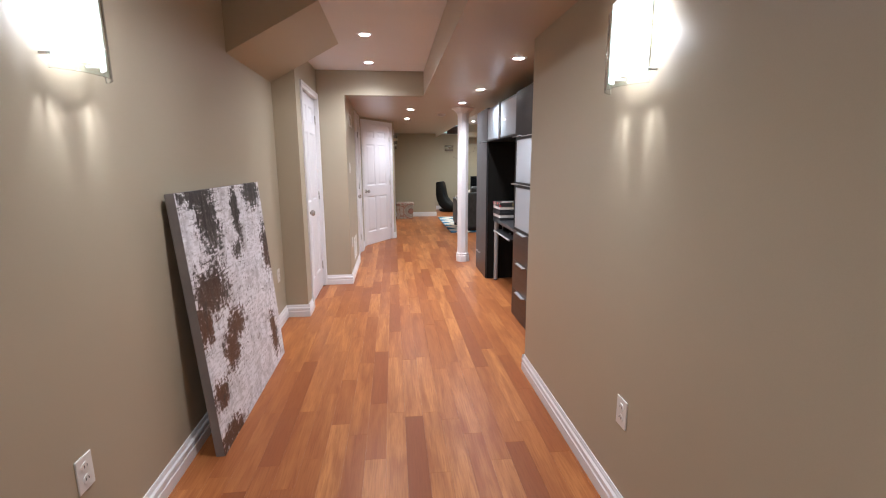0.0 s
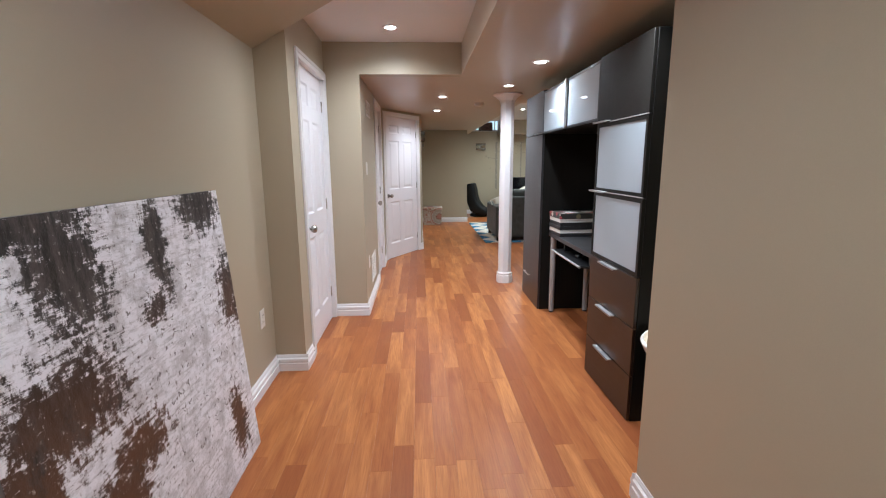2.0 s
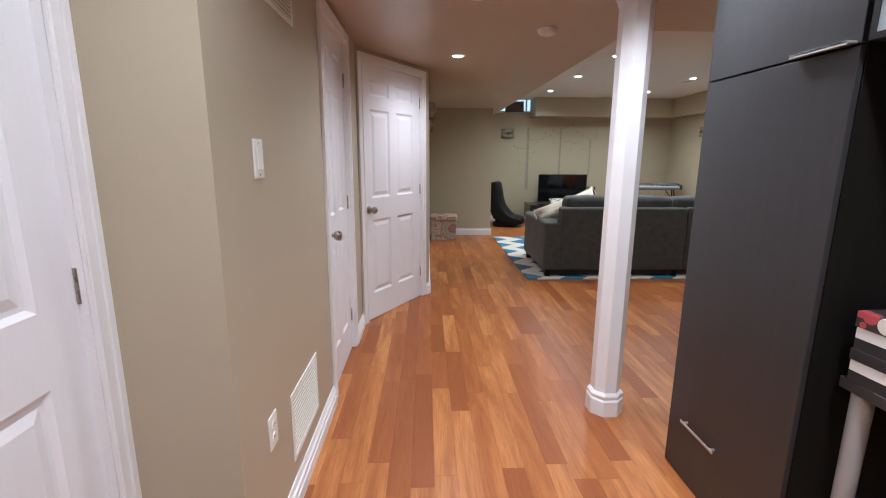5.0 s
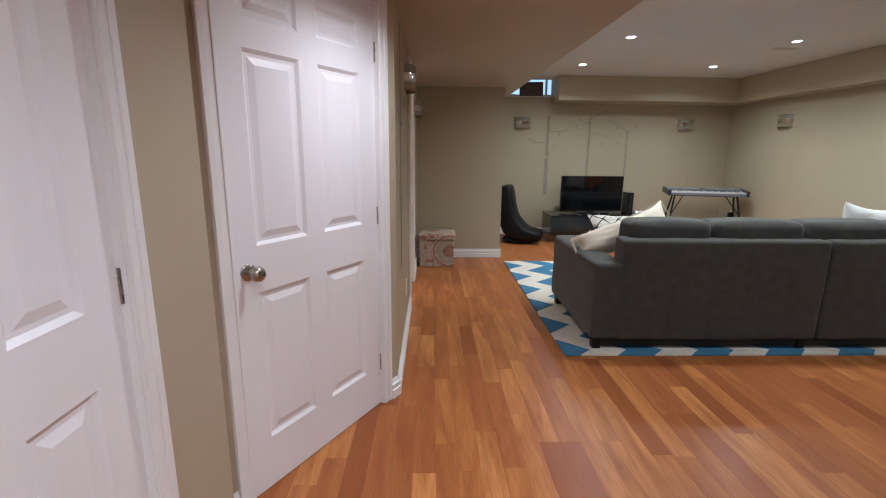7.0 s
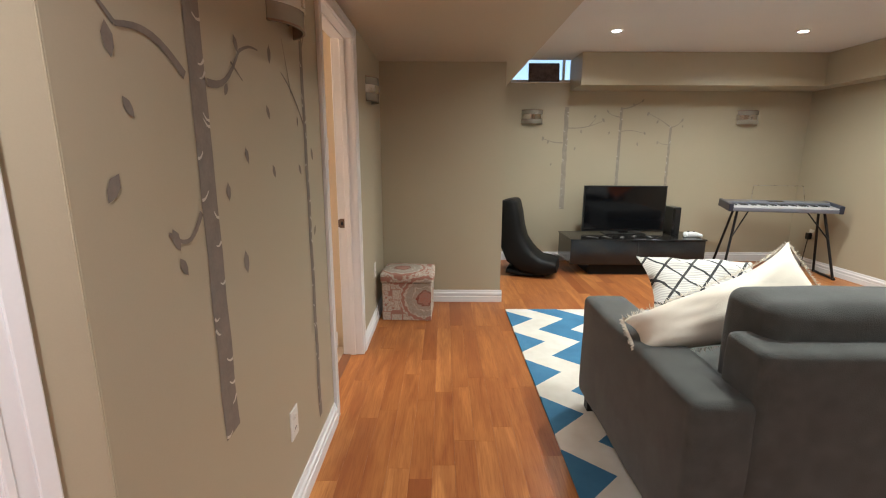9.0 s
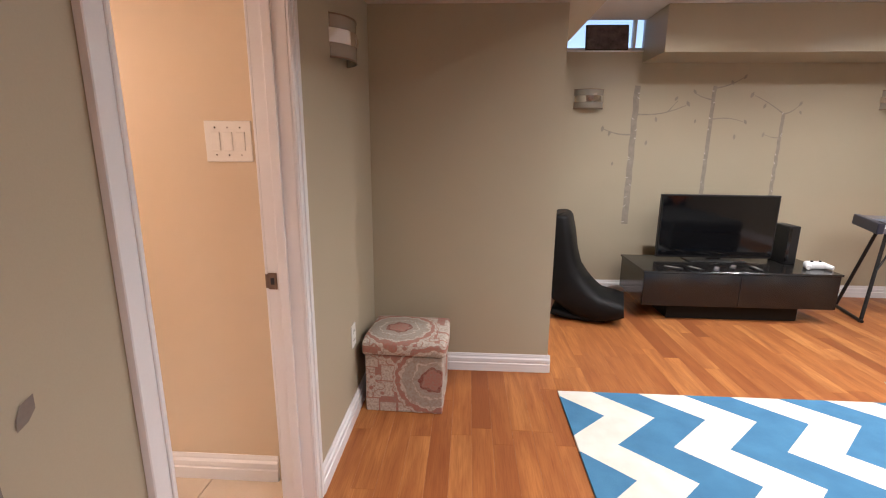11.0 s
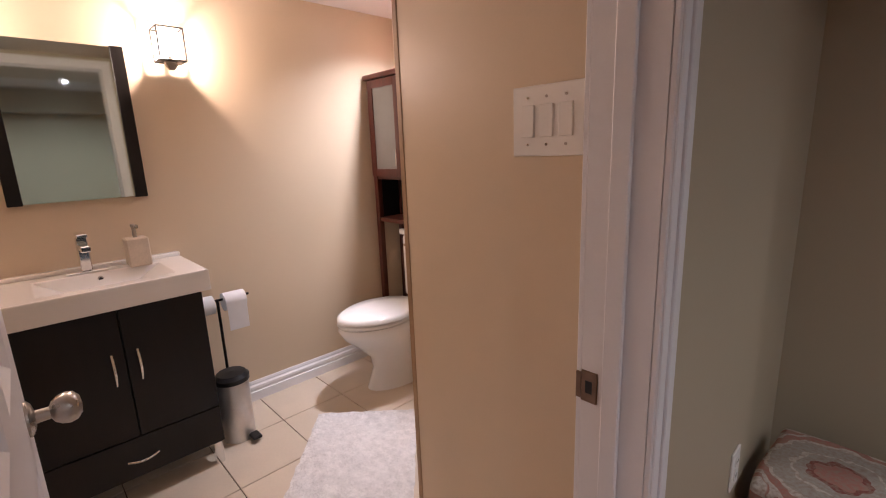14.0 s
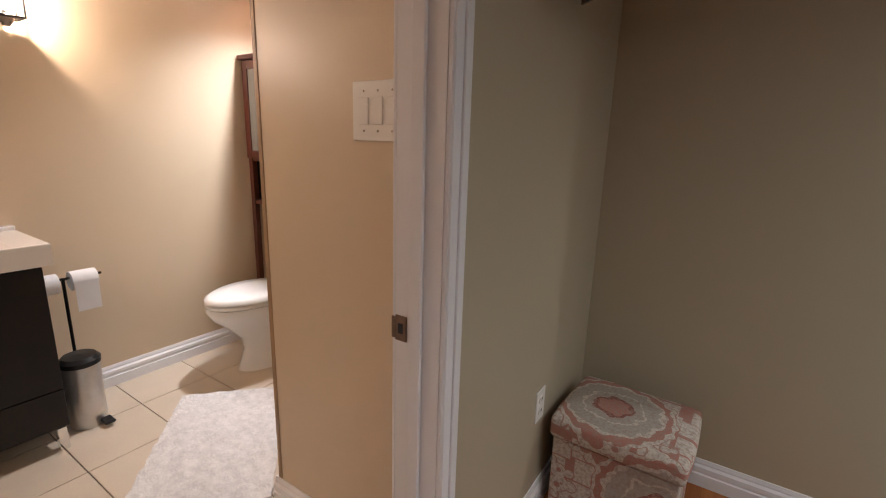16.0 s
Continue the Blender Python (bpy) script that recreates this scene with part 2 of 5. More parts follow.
box(bm, 1.72, 13.65, 2.56, 2.50, 13.80, 2.6)
structure("wall_far", bm, WALL, "beige far wall of the living room", "wall")
structure("wall_right", boxed(5.45, 5.9, -0.1, 5.57, 13.65, 2.6), WALL, "beige side wall of the living room", "wall")
structure("wall_near", boxed(2.07, 5.9, -0.1, 5.45, 6.02, 2.6), WALL, "plain beige wall", "wall")
structure("wall_desk", boxed(1.95, 2.69, -0.1, 2.07, 6.02, 2.4), WALL, "beige wall behind the desk unit", "wall")
structure("wall_hall_right", boxed(1.19, -2.6, -0.1, 2.07, 2.69, 2.4), WALL, "plain beige painted hallway wall", "wall")
structure("wall_back", boxed(-0.82, -2.72, -0.1, 2.07, -2.6, 2.5), WALL, "plain beige wall", "wall")

bm = bmesh.new()
box(bm, -0.82, -2.6, HALL_TOP, 0.68, 5.15, HALL_TOP + 0.1)
structure("ceiling_hall", bm, CEILING_WHITE, "off-white raised hallway ceiling", "ceiling")
bm = bmesh.new()
box(bm, 0.68, -2.6, LOW, 2.07, 5.27, 2.6)
box(bm, -0.32, 5.27, LOW, 2.07, 6.02, 2.6)
box(bm, -0.32, 6.02, LOW, 5.45, 7.05, 2.6)
box(bm, -0.32, 7.05, LOW, 1.62, 12.02, 2.6)
box(bm, 1.437, 12.02, LOW, 1.62, 13.65, 2.6)
structure("ceiling_low", bm, CEILING_TAN, "low tan-painted ceiling over the passage", "ceiling")
structure("ceiling_living", boxed(1.62, 7.05, LIVING_TOP, 5.45, 13.65, LIVING_TOP + 0.1), CEILING_WHITE, "white living room ceiling", "ceiling")
bm = bmesh.new()
box(bm, 2.45, 13.17, LOW - 0.005, 5.448, 13.648, 2.498)
box(bm, 5.20, 7.05, LOW - 0.005, 5.448, 13.17, 2.498)
structure("bulkhead", bm, WALL, "beige boxed bulkhead under the ceiling", "bulkhead")
bm = bmesh.new()
prism = [[bm.verts.new((x, y, z)) for x, z in ((-0.70, 2.09), (-0.12, HALL_TOP), (-0.70, HALL_TOP))] for y in (2.96, 4.02)]
for i in range(3):
    bm.faces.new((prism[0][i], prism[0][(i + 1) % 3], prism[1][(i + 1) % 3], prism[1][i]))
bm.faces.new(prism[0]), bm.faces.new(prism[1])
structure("soffit", bm, WALL, "sloping beige soffit under the ceiling", "soffit")

# bathroom shell
structure("wall_bath_mirror", boxed(-1.99, 9.2, -0.1, -1.87, 12.10, 2.4), WALL_BATH, "warm cream bathroom wall", "wall")
structure("wall_bath_end", boxed(-1.87, 11.98, -0.1, 0.22, 12.10, 2.4), WALL_BATH, "warm cream bathroom wall", "wall")
structure("wall_bath_front", boxed(-1.87, 9.2, -0.1, 0.22, 9.32, 2.4), WALL_BATH, "warm cream bathroom wall", "wall")
structure("wall_bath_partition", boxed(-0.44, 10.85, -0.1, 0.218, 10.97, 2.4), WALL_BATH, "warm cream bathroom partition wall", "wall")
structure("trim_corner", boxed(-0.4425, 10.8475, 0.114, -0.4225, 10.8675, 2.178, 0.002), TRIM_WOOD_PALE, "tan corner strip on the bathroom partition", "trim")
structure("ceiling_bath", boxed(-1.87, 9.32, BATH_TOP, 0.22, 11.98, BATH_TOP + 0.1), CEILING_WHITE, "white bathroom ceiling", "ceiling")
structure("threshold", boxed(0.200, 9.962, -0.010, 0.262, 10.712, 0.005, 0.003), TRIM_WOOD, "brown wooden threshold strip in the bathroom doorway", "threshold")
structure("floor_bath", boxed(-1.99, 9.2, -0.12, 0.248, 12.10, -0.006), SUBFLOOR, "beige ceramic tile bathroom floor", "floor")

# ---- trims ----
SKIRT = ((0, 0), (0.018, 0), (0.018, 0.052), (0.012, 0.056), (0.012, 0.064), (0.017, 0.068), (0.016, 0.084), (0.008, 0.093), (0.008, 0.100), (0.004, 0.114), (0, 0.114))
RUNS = [
    ((-0.70, -2.6), (-0.70, 4.004), (1, 0)), ((-0.70, 4.02), (-0.484, 4.02), (0, -1)), ((-0.50, 4.02), (-0.50, 4.205), (1, 0)),
    ((-0.50, 5.15), (-0.184, 5.15), (0, -1)), ((-0.20, 5.15), (-0.20, 6.345), (1, 0)), ((-0.20, 7.175), (-0.20, 7.50), (1, 0)),
    ((0.34, 8.445), (0.34, 9.897), (1, 0)), ((0.34, 10.775), (0.34, 11.884), (1, 0)), ((0.34, 11.90), (1.453, 11.90), (0, -1)),
    ((1.437, 11.90), (1.437, 13.634), (1, 0)), ((1.437, 13.65), (5.45, 13.65), (0, -1)), ((5.45, 6.02), (5.45, 13.634), (-1, 0)),
    ((1.95, 3.90), (1.95, 5.17), (-1, 0)), ((1.19, -2.6), (1.19, 2.69), (-1, 0)), ((1.174, 2.69), (1.95, 2.69), (0, 1)),
    ((-1.87, 10.2), (-1.87, 11.964), (1, 0)), ((-1.87, 11.98), (0.22, 11.98), (0, -1)), ((-0.456, 10.85), (0.140, 10.85), (0, -1)),
    ((-0.44, 10.85), (-0.44, 10.97), (-1, 0)),
]
for a, b, way in RUNS:
    structure("baseboard", swept(bmesh.new(), SKIRT, (*a, 0), (*b, 0), way), TRIM, "white moulded baseboard along the wall", "baseboard")
bm = bmesh.new()
for s0, s1 in ((-0.115, -0.068), (0.913, 0.992)):
    a, b = DIAG @ Vector((s0, -0.02, 0)), DIAG @ Vector((s1, -0.02, 0))
    n = DIAG.to_3x3() @ Vector((0, -1, 0))
    swept(bm, SKIRT, a, b, n)
structure("baseboard", bm, TRIM, "white moulded baseboard along the wall", "baseboard")


def knob(parent, x, z, y=0.0):
    """A round lever-less door knob that sticks out towards -y."""
    bm = bmesh.new()
    turn = pose(x, y, z, 90, 0, 0)
    lathe(bm, [(0.0, 0.0), (0.032, 0.0), (0.032, 0.004), (0.026, 0.009), (0.012, 0.012), (0.011, 0.032), (0.019, 0.036), (0.026, 0.045), (0.029, 0.057), (0.026, 0.068), (0.016, 0.076), (0.0, 0.078)], 24, turn)
    return part("door_knob", bm, NICKEL, parent, "satin nickel round knob", 40)


def casing(parent, w, h, out=-0.0, width=0.062):
    """White moulded casing round an opening of w x h, on the -y side of y = out."""
    bm = bmesh.new()
    for lo, hi, t in ((0.001, width, 0.011), (width * 0.62, width + 0.002, 0.017), (0.004, 0.016, 0.015)):
        box(bm, -hi, out - t, 0.0, -lo, out, h + lo, 0.002)
        box(bm, w + lo, out - t, 0.0, w + hi, out, h + lo, 0.002)
        box(bm, -hi, out - t, h + lo, w + hi, out, h + hi, 0.002)
    part("casing", bm, TRIM, parent)


def jamb(parent, w, h, y0, y1, stop):
    bm = bmesh.new()
    box(bm, -0.012, y0, 0, 0.0, y1, h)
    box(bm, w, y0, 0, w + 0.012, y1, h)
    box(bm, -0.012, y0, h, w + 0.012, y1, h + 0.012)
    for x0, x1 in ((0.0, 0.010), (w - 0.010, w)):
        box(bm, x0, stop, 0, x1, stop + 0.032, h, 0.002)
    box(bm, 0.0, stop, h - 0.010, w, stop + 0.032, h, 0.002)
    part("jamb", bm, TRIM, parent)


def leaf(parent, w, h, knob_x=None, hinge_x=None, knob_z=0.93):
    """Six-panel door leaf: front on y = 0, back on y = 0.035."""
    bm = bmesh.new()
    rows = ((0.22, 0.84), (1.02, 1.715), (1.815, h - 0.11))
    stile, mid = 0.115, 0.10
    c0, c1 = (w - mid) / 2, (w + mid) / 2
    cols = ((stile, c0), (c1, w - stile))
    box(bm, 0, 0, 0, stile, 0.035, h)
    box(bm, w - stile, 0, 0, w, 0.035, h)
    for z0, z1 in rows:
        box(bm, c0, 0, z0, c1, 0.035, z1)
    edges = [0.0] + [z for r in rows for z in r] + [h]
    for z0, z1 in zip(edges[0::2], edges[1::2]):
        box(bm, stile, 0, z0, w - stile, 0.035, z1)
    part("leaf", bm, DOOR, parent)
    for z0, z1 in rows:
        for x0, x1 in cols:
            bm = bmesh.new()
            rings = []
            for inset, y in ((0.0, 0.0), (0.014, 0.010), (0.026, 0.010), (0.052, 0.003)):
                rings.append([bm.verts.new((x, y, z)) for x, z in ((x0 + inset, z0 + inset), (x1 - inset, z0 + inset), (x1 - inset, z1 - inset), (x0 + inset, z1 - inset))])
            for p, q in zip(rings, rings[1:]):
                for i in range(4):
                    bm.faces.new((p[i], p[(i + 1) % 4], q[(i + 1) % 4], q[i]))
            bm.faces.new(rings[-1])
            back = [bm.verts.new((x, 0.030, z)) for x, z in ((x0, z0), (x1, z0), (x1, z1), (x0, z1))]
            bm.faces.new(back[::-1])
            for i in range(4):
                bm.faces.new((rings[0][i], back[i], back[(i + 1) % 4], rings[0][(i + 1) % 4]))
            part("panel", bm, DOOR, parent)
    if knob_x is not None:
        knob(parent, knob_x, knob_z)
    if hinge_x is not None:
        for z in (0.25, 1.05, h - 0.22):
            part("hinge", tube(bmesh.new(), (hinge_x, -0.005, z - 0.045), (hinge_x, -0.005, z + 0.045), 0.006, sides=10), NICKEL, parent)


def door(name, m, w, h, label, out=-0.0, depth=0.12):
    d = tagged(new(name), label, "door", "", "structure")
    d.matrix_basis = m
    leaf(d, w, h, 0.07, w + 0.002)
    casing(d, w, h, out)
    jamb(d, w, h, out, out + depth, 0.036)
    return d


door("door_1", pose(-0.525, 4.28, 0.006, 0, 0, 90), 0.81, 2.085, "closed white six-panel door with a nickel knob", -0.025, 0.10)
door("door_2", pose(-0.222, 6.41, 0.006, 0, 0, 90), 0.70, 2.05, "closed white six-panel door beside the wall grilles", -0.022, 0.10)
door("door_3", DIAG @ pose(0, 0, 0.006), 0.845, 2.045, "closed white six-panel door in the angled wall", -0.02, 0.10)
bath = tagged(new("door_4"), "open white six-panel bathroom door swung inward", "door", "", "structure")
bath.matrix_basis = pose(0.34, 9.962, 0.004, 0, 0, 90)
casing(bath, 0.75, 2.055)
jamb(bath, 0.75, 2.055, 0.0, 0.12, 0.045)
swung = new("open_leaf")
swung.parent, swung.matrix_basis = bath, bath.matrix_basis.inverted() @ pose(0.232, 9.963, 0.012, 0, 0, 179.2)
leaf(swung, 0.73, 2.03, 0.664, None, 0.905)
bm = boxed(0.7465, 0.088, 0.892, 0.7505, 0.119, 0.952, 0.001)
box(bm, 0.7455, 0.1185, 0.897, 0.7495, 0.128, 0.947)
part("strike_plate", bm, BRONZE, bath, "worn metal strike plate")
part("latch_hole", boxed(0.7458, 0.097, 0.910, 0.7475, 0.110, 0.934), BLACK, bath)
bm = bmesh.new()
for t, w0, w1 in ((0.011, 0.001, 0.06), (0.016, 0.04, 0.062)):
    box(bm, 0.75 + w0, 0.12, 0, 0.75 + w1, 0.12 + t, 2.055 + w0, 0.002)
    box(bm, -w1, 0.12, 2.055 + w0, 0.75 + w1, 0.12 + t, 2.055 + w1, 0.002)
part("inner_casing", bm, TRIM, bath)

# ---- lamps in the ceilings ----
LAMP = glow("lit_lamp", (1.0, 0.95, 0.88), 60.0)


def downlight(x, y, z, r=0.039):
    d = thing("downlight", pose(x, y, z), "white recessed downlight, lit, in the ceiling", "downlight", "recessed downlights")
    part("trim_ring", lathe(bmesh.new(), [(r, -0.001), (r + 0.002, -0.006), (r + 0.020, -0.005), (r + 0.024, -0.0005)], 28), TRIM, d, "", 40)
    part("lamp", lathe(bmesh.new(), [(r, -0.0005), (r * 0.92, -0.005), (r * 0.6, -0.008), (0.0, -0.009)], 24), LAMP, d, "glowing lamp face", 40)


for x, y in LAMP_LOW:
    downlight(x, y, LOW)
for x, y in LAMP_HALL:
    downlight(x, y, HALL_TOP)
# the added fill pair gets fixtures here as well
for x, y in LAMP_LIVING:
    downlight(x, y, LIVING_TOP)
downlight(*BATH_LAMP, BATH_TOP)
part_of = thing("smoke_detector", pose(1.08, 7.05, LOW), "round white smoke detector on the low ceiling", "smoke detector")
part("body", lathe(bmesh.new(), [(0.062, 0.0), (0.062, -0.012), (0.050, -0.032), (0.020, -0.036), (0.0, -0.036)], 28), PLASTIC_WHITE, part_of, "", 40)
part("grille", lathe(bmesh.new(), [(0.030, -0.0355), (0.030, -0.039), (0.0, -0.039)], 20), PLASTIC_WHITE, part_of, "", 40)


def grille(m, w, h, slats, label):
    g = thing("wall_vent", m, label, "vent")
    bm = bmesh.new()
    f = 0.018
    box(bm, 0, -0.006, 0, w, 0, f, 0.002), box(bm, 0, -0.006, h - f, w, 0, h, 0.002)
    box(bm, 0, -0.006, f, f, 0, h - f, 0.002), box(bm, w - f, -0.006, f, w, 0, h - f, 0.002)
    part("frame", bm, PLASTIC_WHITE, g)
    part("backing", boxed(f, -0.001, f, w - f, 0.0, h - f), WALL, g)
    for k in range(slats):
        z = f + (h - 2 * f) * (k + 0.5) / slats
        part("slat", boxed(f, -0.005, z - 0.0018, w - f, -0.001, z + 0.0018), PLASTIC_WHITE, g)


grille(pose(-0.20, 5.56, 1.85, 0, 0, 90), 0.36, 0.15, 8, "white slatted air vent high on the wall")
grille(pose(-0.20, 5.60, 0.19, 0, 0, 90), 0.40, 0.28, 14, "white slatted return air grille low on the wall")
grille(pose(4.20, 11.27, LIVING_TOP, 90, 0, 0), 0.30, 0.12, 6, "white slatted vent in the living room ceiling")


def plate(m, w=0.075, h=0.118, kind="outlet", gangs=1, label="", inset=None):
    """A wall plate seen from -y, centred on m."""
    p = thing("wall_" + kind, m, label, kind)
    part("plate", boxed(-w / 2, -0.006, -h / 2, w / 2, 0, h / 2, 0.002), PLASTIC_WHITE, p)
    step = 0.046
    for k in range(gangs):
        x = (k - (gangs - 1) / 2) * step
        if kind == "outlet":
            for z in (-0.022, 0.022):
                bm = lathe(bmesh.new(), [(0.0165, 0.0), (0.0165, 0.0025), (0.0, 0.0025)], 16, pose(x, -0.006, z, 90, 0, 0))
                part("socket", bm, PLASTIC_WHITE, p, "", 40)
                bm = boxed(x - 0.008, -0.009, z - 0.003, x - 0.005, -0.0083, z + 0.007)
                box(bm, x + 0.005, -0.009, z - 0.003, x + 0.008, -0.0083, z + 0.007)
                part("slot", bm, BLACK, p)
        else:
            bm = boxed(x - 0.0165, -0.010, -0.033, x + 0.0165, -0.004, 0.033, 0.0015)
            part("rocker", bm, PLASTIC_WHITE, p)
            for z in (-0.048, 0.048):
                part("screw", tube(bmesh.new(), (x, -0.0072, z), (x, -0.005, z), 0.0032, sides=8), NICKEL, p)
    return p


plate(pose(1.19, 1.375, 0.45, 0, 0, -90), label="white wall outlet above the hallway baseboard")
plate(pose(-0.70, 1.255, 0.435, 0, 0, 90), label="white wall outlet above the hallway baseboard")
plate(pose(-0.70, 3.805, 0.45, 0, 0, 90), label="white wall outlet beside the leaning canvas")
plate(pose(-0.20, 5.40, 0.46, 0, 0, 90), label="white wall outlet beside the return grille")
plate(pose(0.34, 9.306, 0.38, 0, 0, 90), label="white wall outlet under the painted birches")
plate(pose(0.34, 11.36, 0.445, 0, 0, 90), label="white wall outlet beside the patterned box")
plate(pose(5.45, 13.30, 0.42, 0, 0, -90), label="white wall outlet with a black plug by the keyboard")
plate(pose(0.052, 10.85, 1.404, 0, 0, 0), 0.172, 0.144, "switch", 3, "white triple rocker switch plate on bathroom wall")
stat = plate(pose(-0.20, 5.45, 1.355, 0, 0, 90), 0.075, 0.12, "switch", 1, "white wall switch beside the passage door")

# ---- wall lamps ----
FROSTED_LIT = glow("lit_frosted_glass", (1.0, 0.97, 0.92), 2.4)
SMOKED = surface("smoky_glass", (0.36, 0.33, 0.28), 0.25, 0.05, 8, 120, 0.02, 0.3)
FROSTED = surface("frosted_glass", (0.62, 0.61, 0.58), 0.35, 0.03, 8, 120, 0.05)
CLEAR = glass("clear_glass", (0.86, 0.97, 0.97), 0.03)


def curved(bm, r, half, z0, z1, thick, cy=0.0, n=14):
    """A bowed plate: an arc of radius r and half-angle half (degrees) that faces -y."""
    rows = []
    for rr in (r, r + thick):
        for z in (z0, z1):
            rows.append([bm.verts.new((rr * math.sin(radians(a)), cy - rr * math.cos(radians(a)), z)) for a in [half * (2 * k / n - 1) for k in range(n + 1)]])
    a, b, c, d = rows
    for k in range(n):
        for p, q in ((a, b), (b, d), (d, c), (c, a)):
            bm.faces.new((p[k], p[k + 1], q[k + 1], q[k]))
    for k in (0, n):
        bm.faces.new((a[k], b[k], d[k], c[k]))
    return bm


def hall_sconce(m):
    s = thing("wall_sconce", m, "lit frosted-glass hallway sconce with clear lower edge", "wall lamp", "hallway sconces")
    part("back_plate", boxed(-0.055, -0.022, -0.09, 0.055, 0, 0.09, 0.004), CHROME, s)
    part("shade", curved(bmesh.new(), 0.155, 49, -0.14, 0.115, 0.006, 0.060), FROSTED_LIT, s, "glowing curved white shade", 40)
    part("glass_sheet", curved(bmesh.new(), 0.168, 53, -0.172, 0.085, 0.007, 0.060), CLEAR, s, "clear glass lower sheet", 40)
    for x in (-0.105, 0.105):
        part("pin", tube(bmesh.new(), (x, -0.004, -0.125), (x, -0.050, -0.125), 0.005, sides=10), PLASTIC_WHITE, s)


hall_sconce(pose(-0.70, 1.455, 1.86, 0, 0, 90))
hall_sconce(pose(1.19, 1.425, 1.84, 0, 0, -90))
for x, y, z in ((-0.635, 1.455, 1.90), (1.125, 1.425, 1.88)):
    for s in (-1, 1):
        bulb(x, y + s * 0.06, z - 0.03, SCONCE_W, WARM, 0.018)
        out = 0.032 if x < 0 else -0.032
        wall_x = -0.70 if x < 0 else 1.19
        for off, fan, watts in ((0.088, 1.0, 9.0), (0.098, 1.9, 5.0), (0.075, 0.45, 3.0)):
            beam = spot(wall_x + out, y + s * off, z - 0.16, watts, WARM, 24, 1.0, 0.004)
            beam.matrix_basis = look((wall_x + out, y + s * off, z - 0.17), (wall_x + out * 0.1, y + s * (off * fan), z - 0.52))


def round_sconce(m):
    s = thing("wall_sconce", m, "unlit glass and chrome banded wall sconce", "wall lamp", "unlit sconces")
    part("back_plate", boxed(-0.05, -0.016, -0.06, 0.05, 0, 0.06, 0.003), CHROME, s)
    part("shade", curved(bmesh.new(), 0.15, 58, -0.085, 0.085, 0.006, 0.080), SMOKED, s, "smoky glass shade", 40)
    part("arm", boxed(-0.012, -0.085, -0.012, 0.012, -0.01, 0.012), CHROME, s)
    part("band", curved(bmesh.new(), 0.157, 60, -0.026, 0.030, 0.004, 0.080), CHROME, s, "chrome band", 40)
    for z in (-0.084, 0.080):
        part("rim", curved(bmesh.new(), 0.156, 59, z, z + 0.006, 0.003, 0.080), BRONZE, s, "", 40)


for m in (pose(2.00, 13.65, 1.83), pose(4.69, 13.65, 1.83), pose(5.45, 12.46, 1.83, 0, 0, -90), pose(0.34, 9.45, 1.87, 0, 0, 90), pose(0.34, 11.30, 1.83, 0, 0, 90)):
    round_sconce(m)

# ---- column ----
col = thing("column", pose(1.298, 6.265, 0, 0, 0, 22.5), "white octagonal support post with a flared cap", "column")
part("shaft", lathe(bmesh.new(), [(0.078, 0.12), (0.078, 2.08)], 8), TRIM, col)
part("base", lathe(bmesh.new(), [(0.098, 0.0), (0.098, 0.085), (0.090, 0.095), (0.094, 0.105), (0.094, 0.115), (0.082, 0.128)], 8), TRIM, col)
part("capital", lathe(bmesh.new(), [(0.082, 2.05), (0.088, 2.075), (0.13, 2.12), (0.165, 2.135), (0.165, LOW - 0.001)], 8), TRIM, col)

# ---- leaning canvas ----
m, n, l, b = nodes_of("abstract_paint")
co = n.new("ShaderNodeTexCoord").outputs["Object"]


def smear(scale, stretch, detail, rough, turn=0.0):
    mp = n.new("ShaderNodeMapping")
    mp.inputs["Rotation"].default_value = (0, radians(turn), 0)
    mp.inputs["Scale"].default_value = stretch
    l.new(co, mp.inputs[0])
    t = n.new("ShaderNodeTexNoise")
    t.inputs["Scale"].default_value, t.inputs["Detail"].default_value, t.inputs["Roughness"].default_value = scale, detail, rough
    l.new(mp.outputs[0], t.inputs["Vector"])
    return t.outputs["Fac"]


mid, fine, drips = smear(7, (1.2, 1, 0.9), 8, 0.75), smear(24, (1.2, 1, 0.9), 6, 0.75), smear(15, (1.7, 1, 0.35), 6, 0.75)
nearest = None
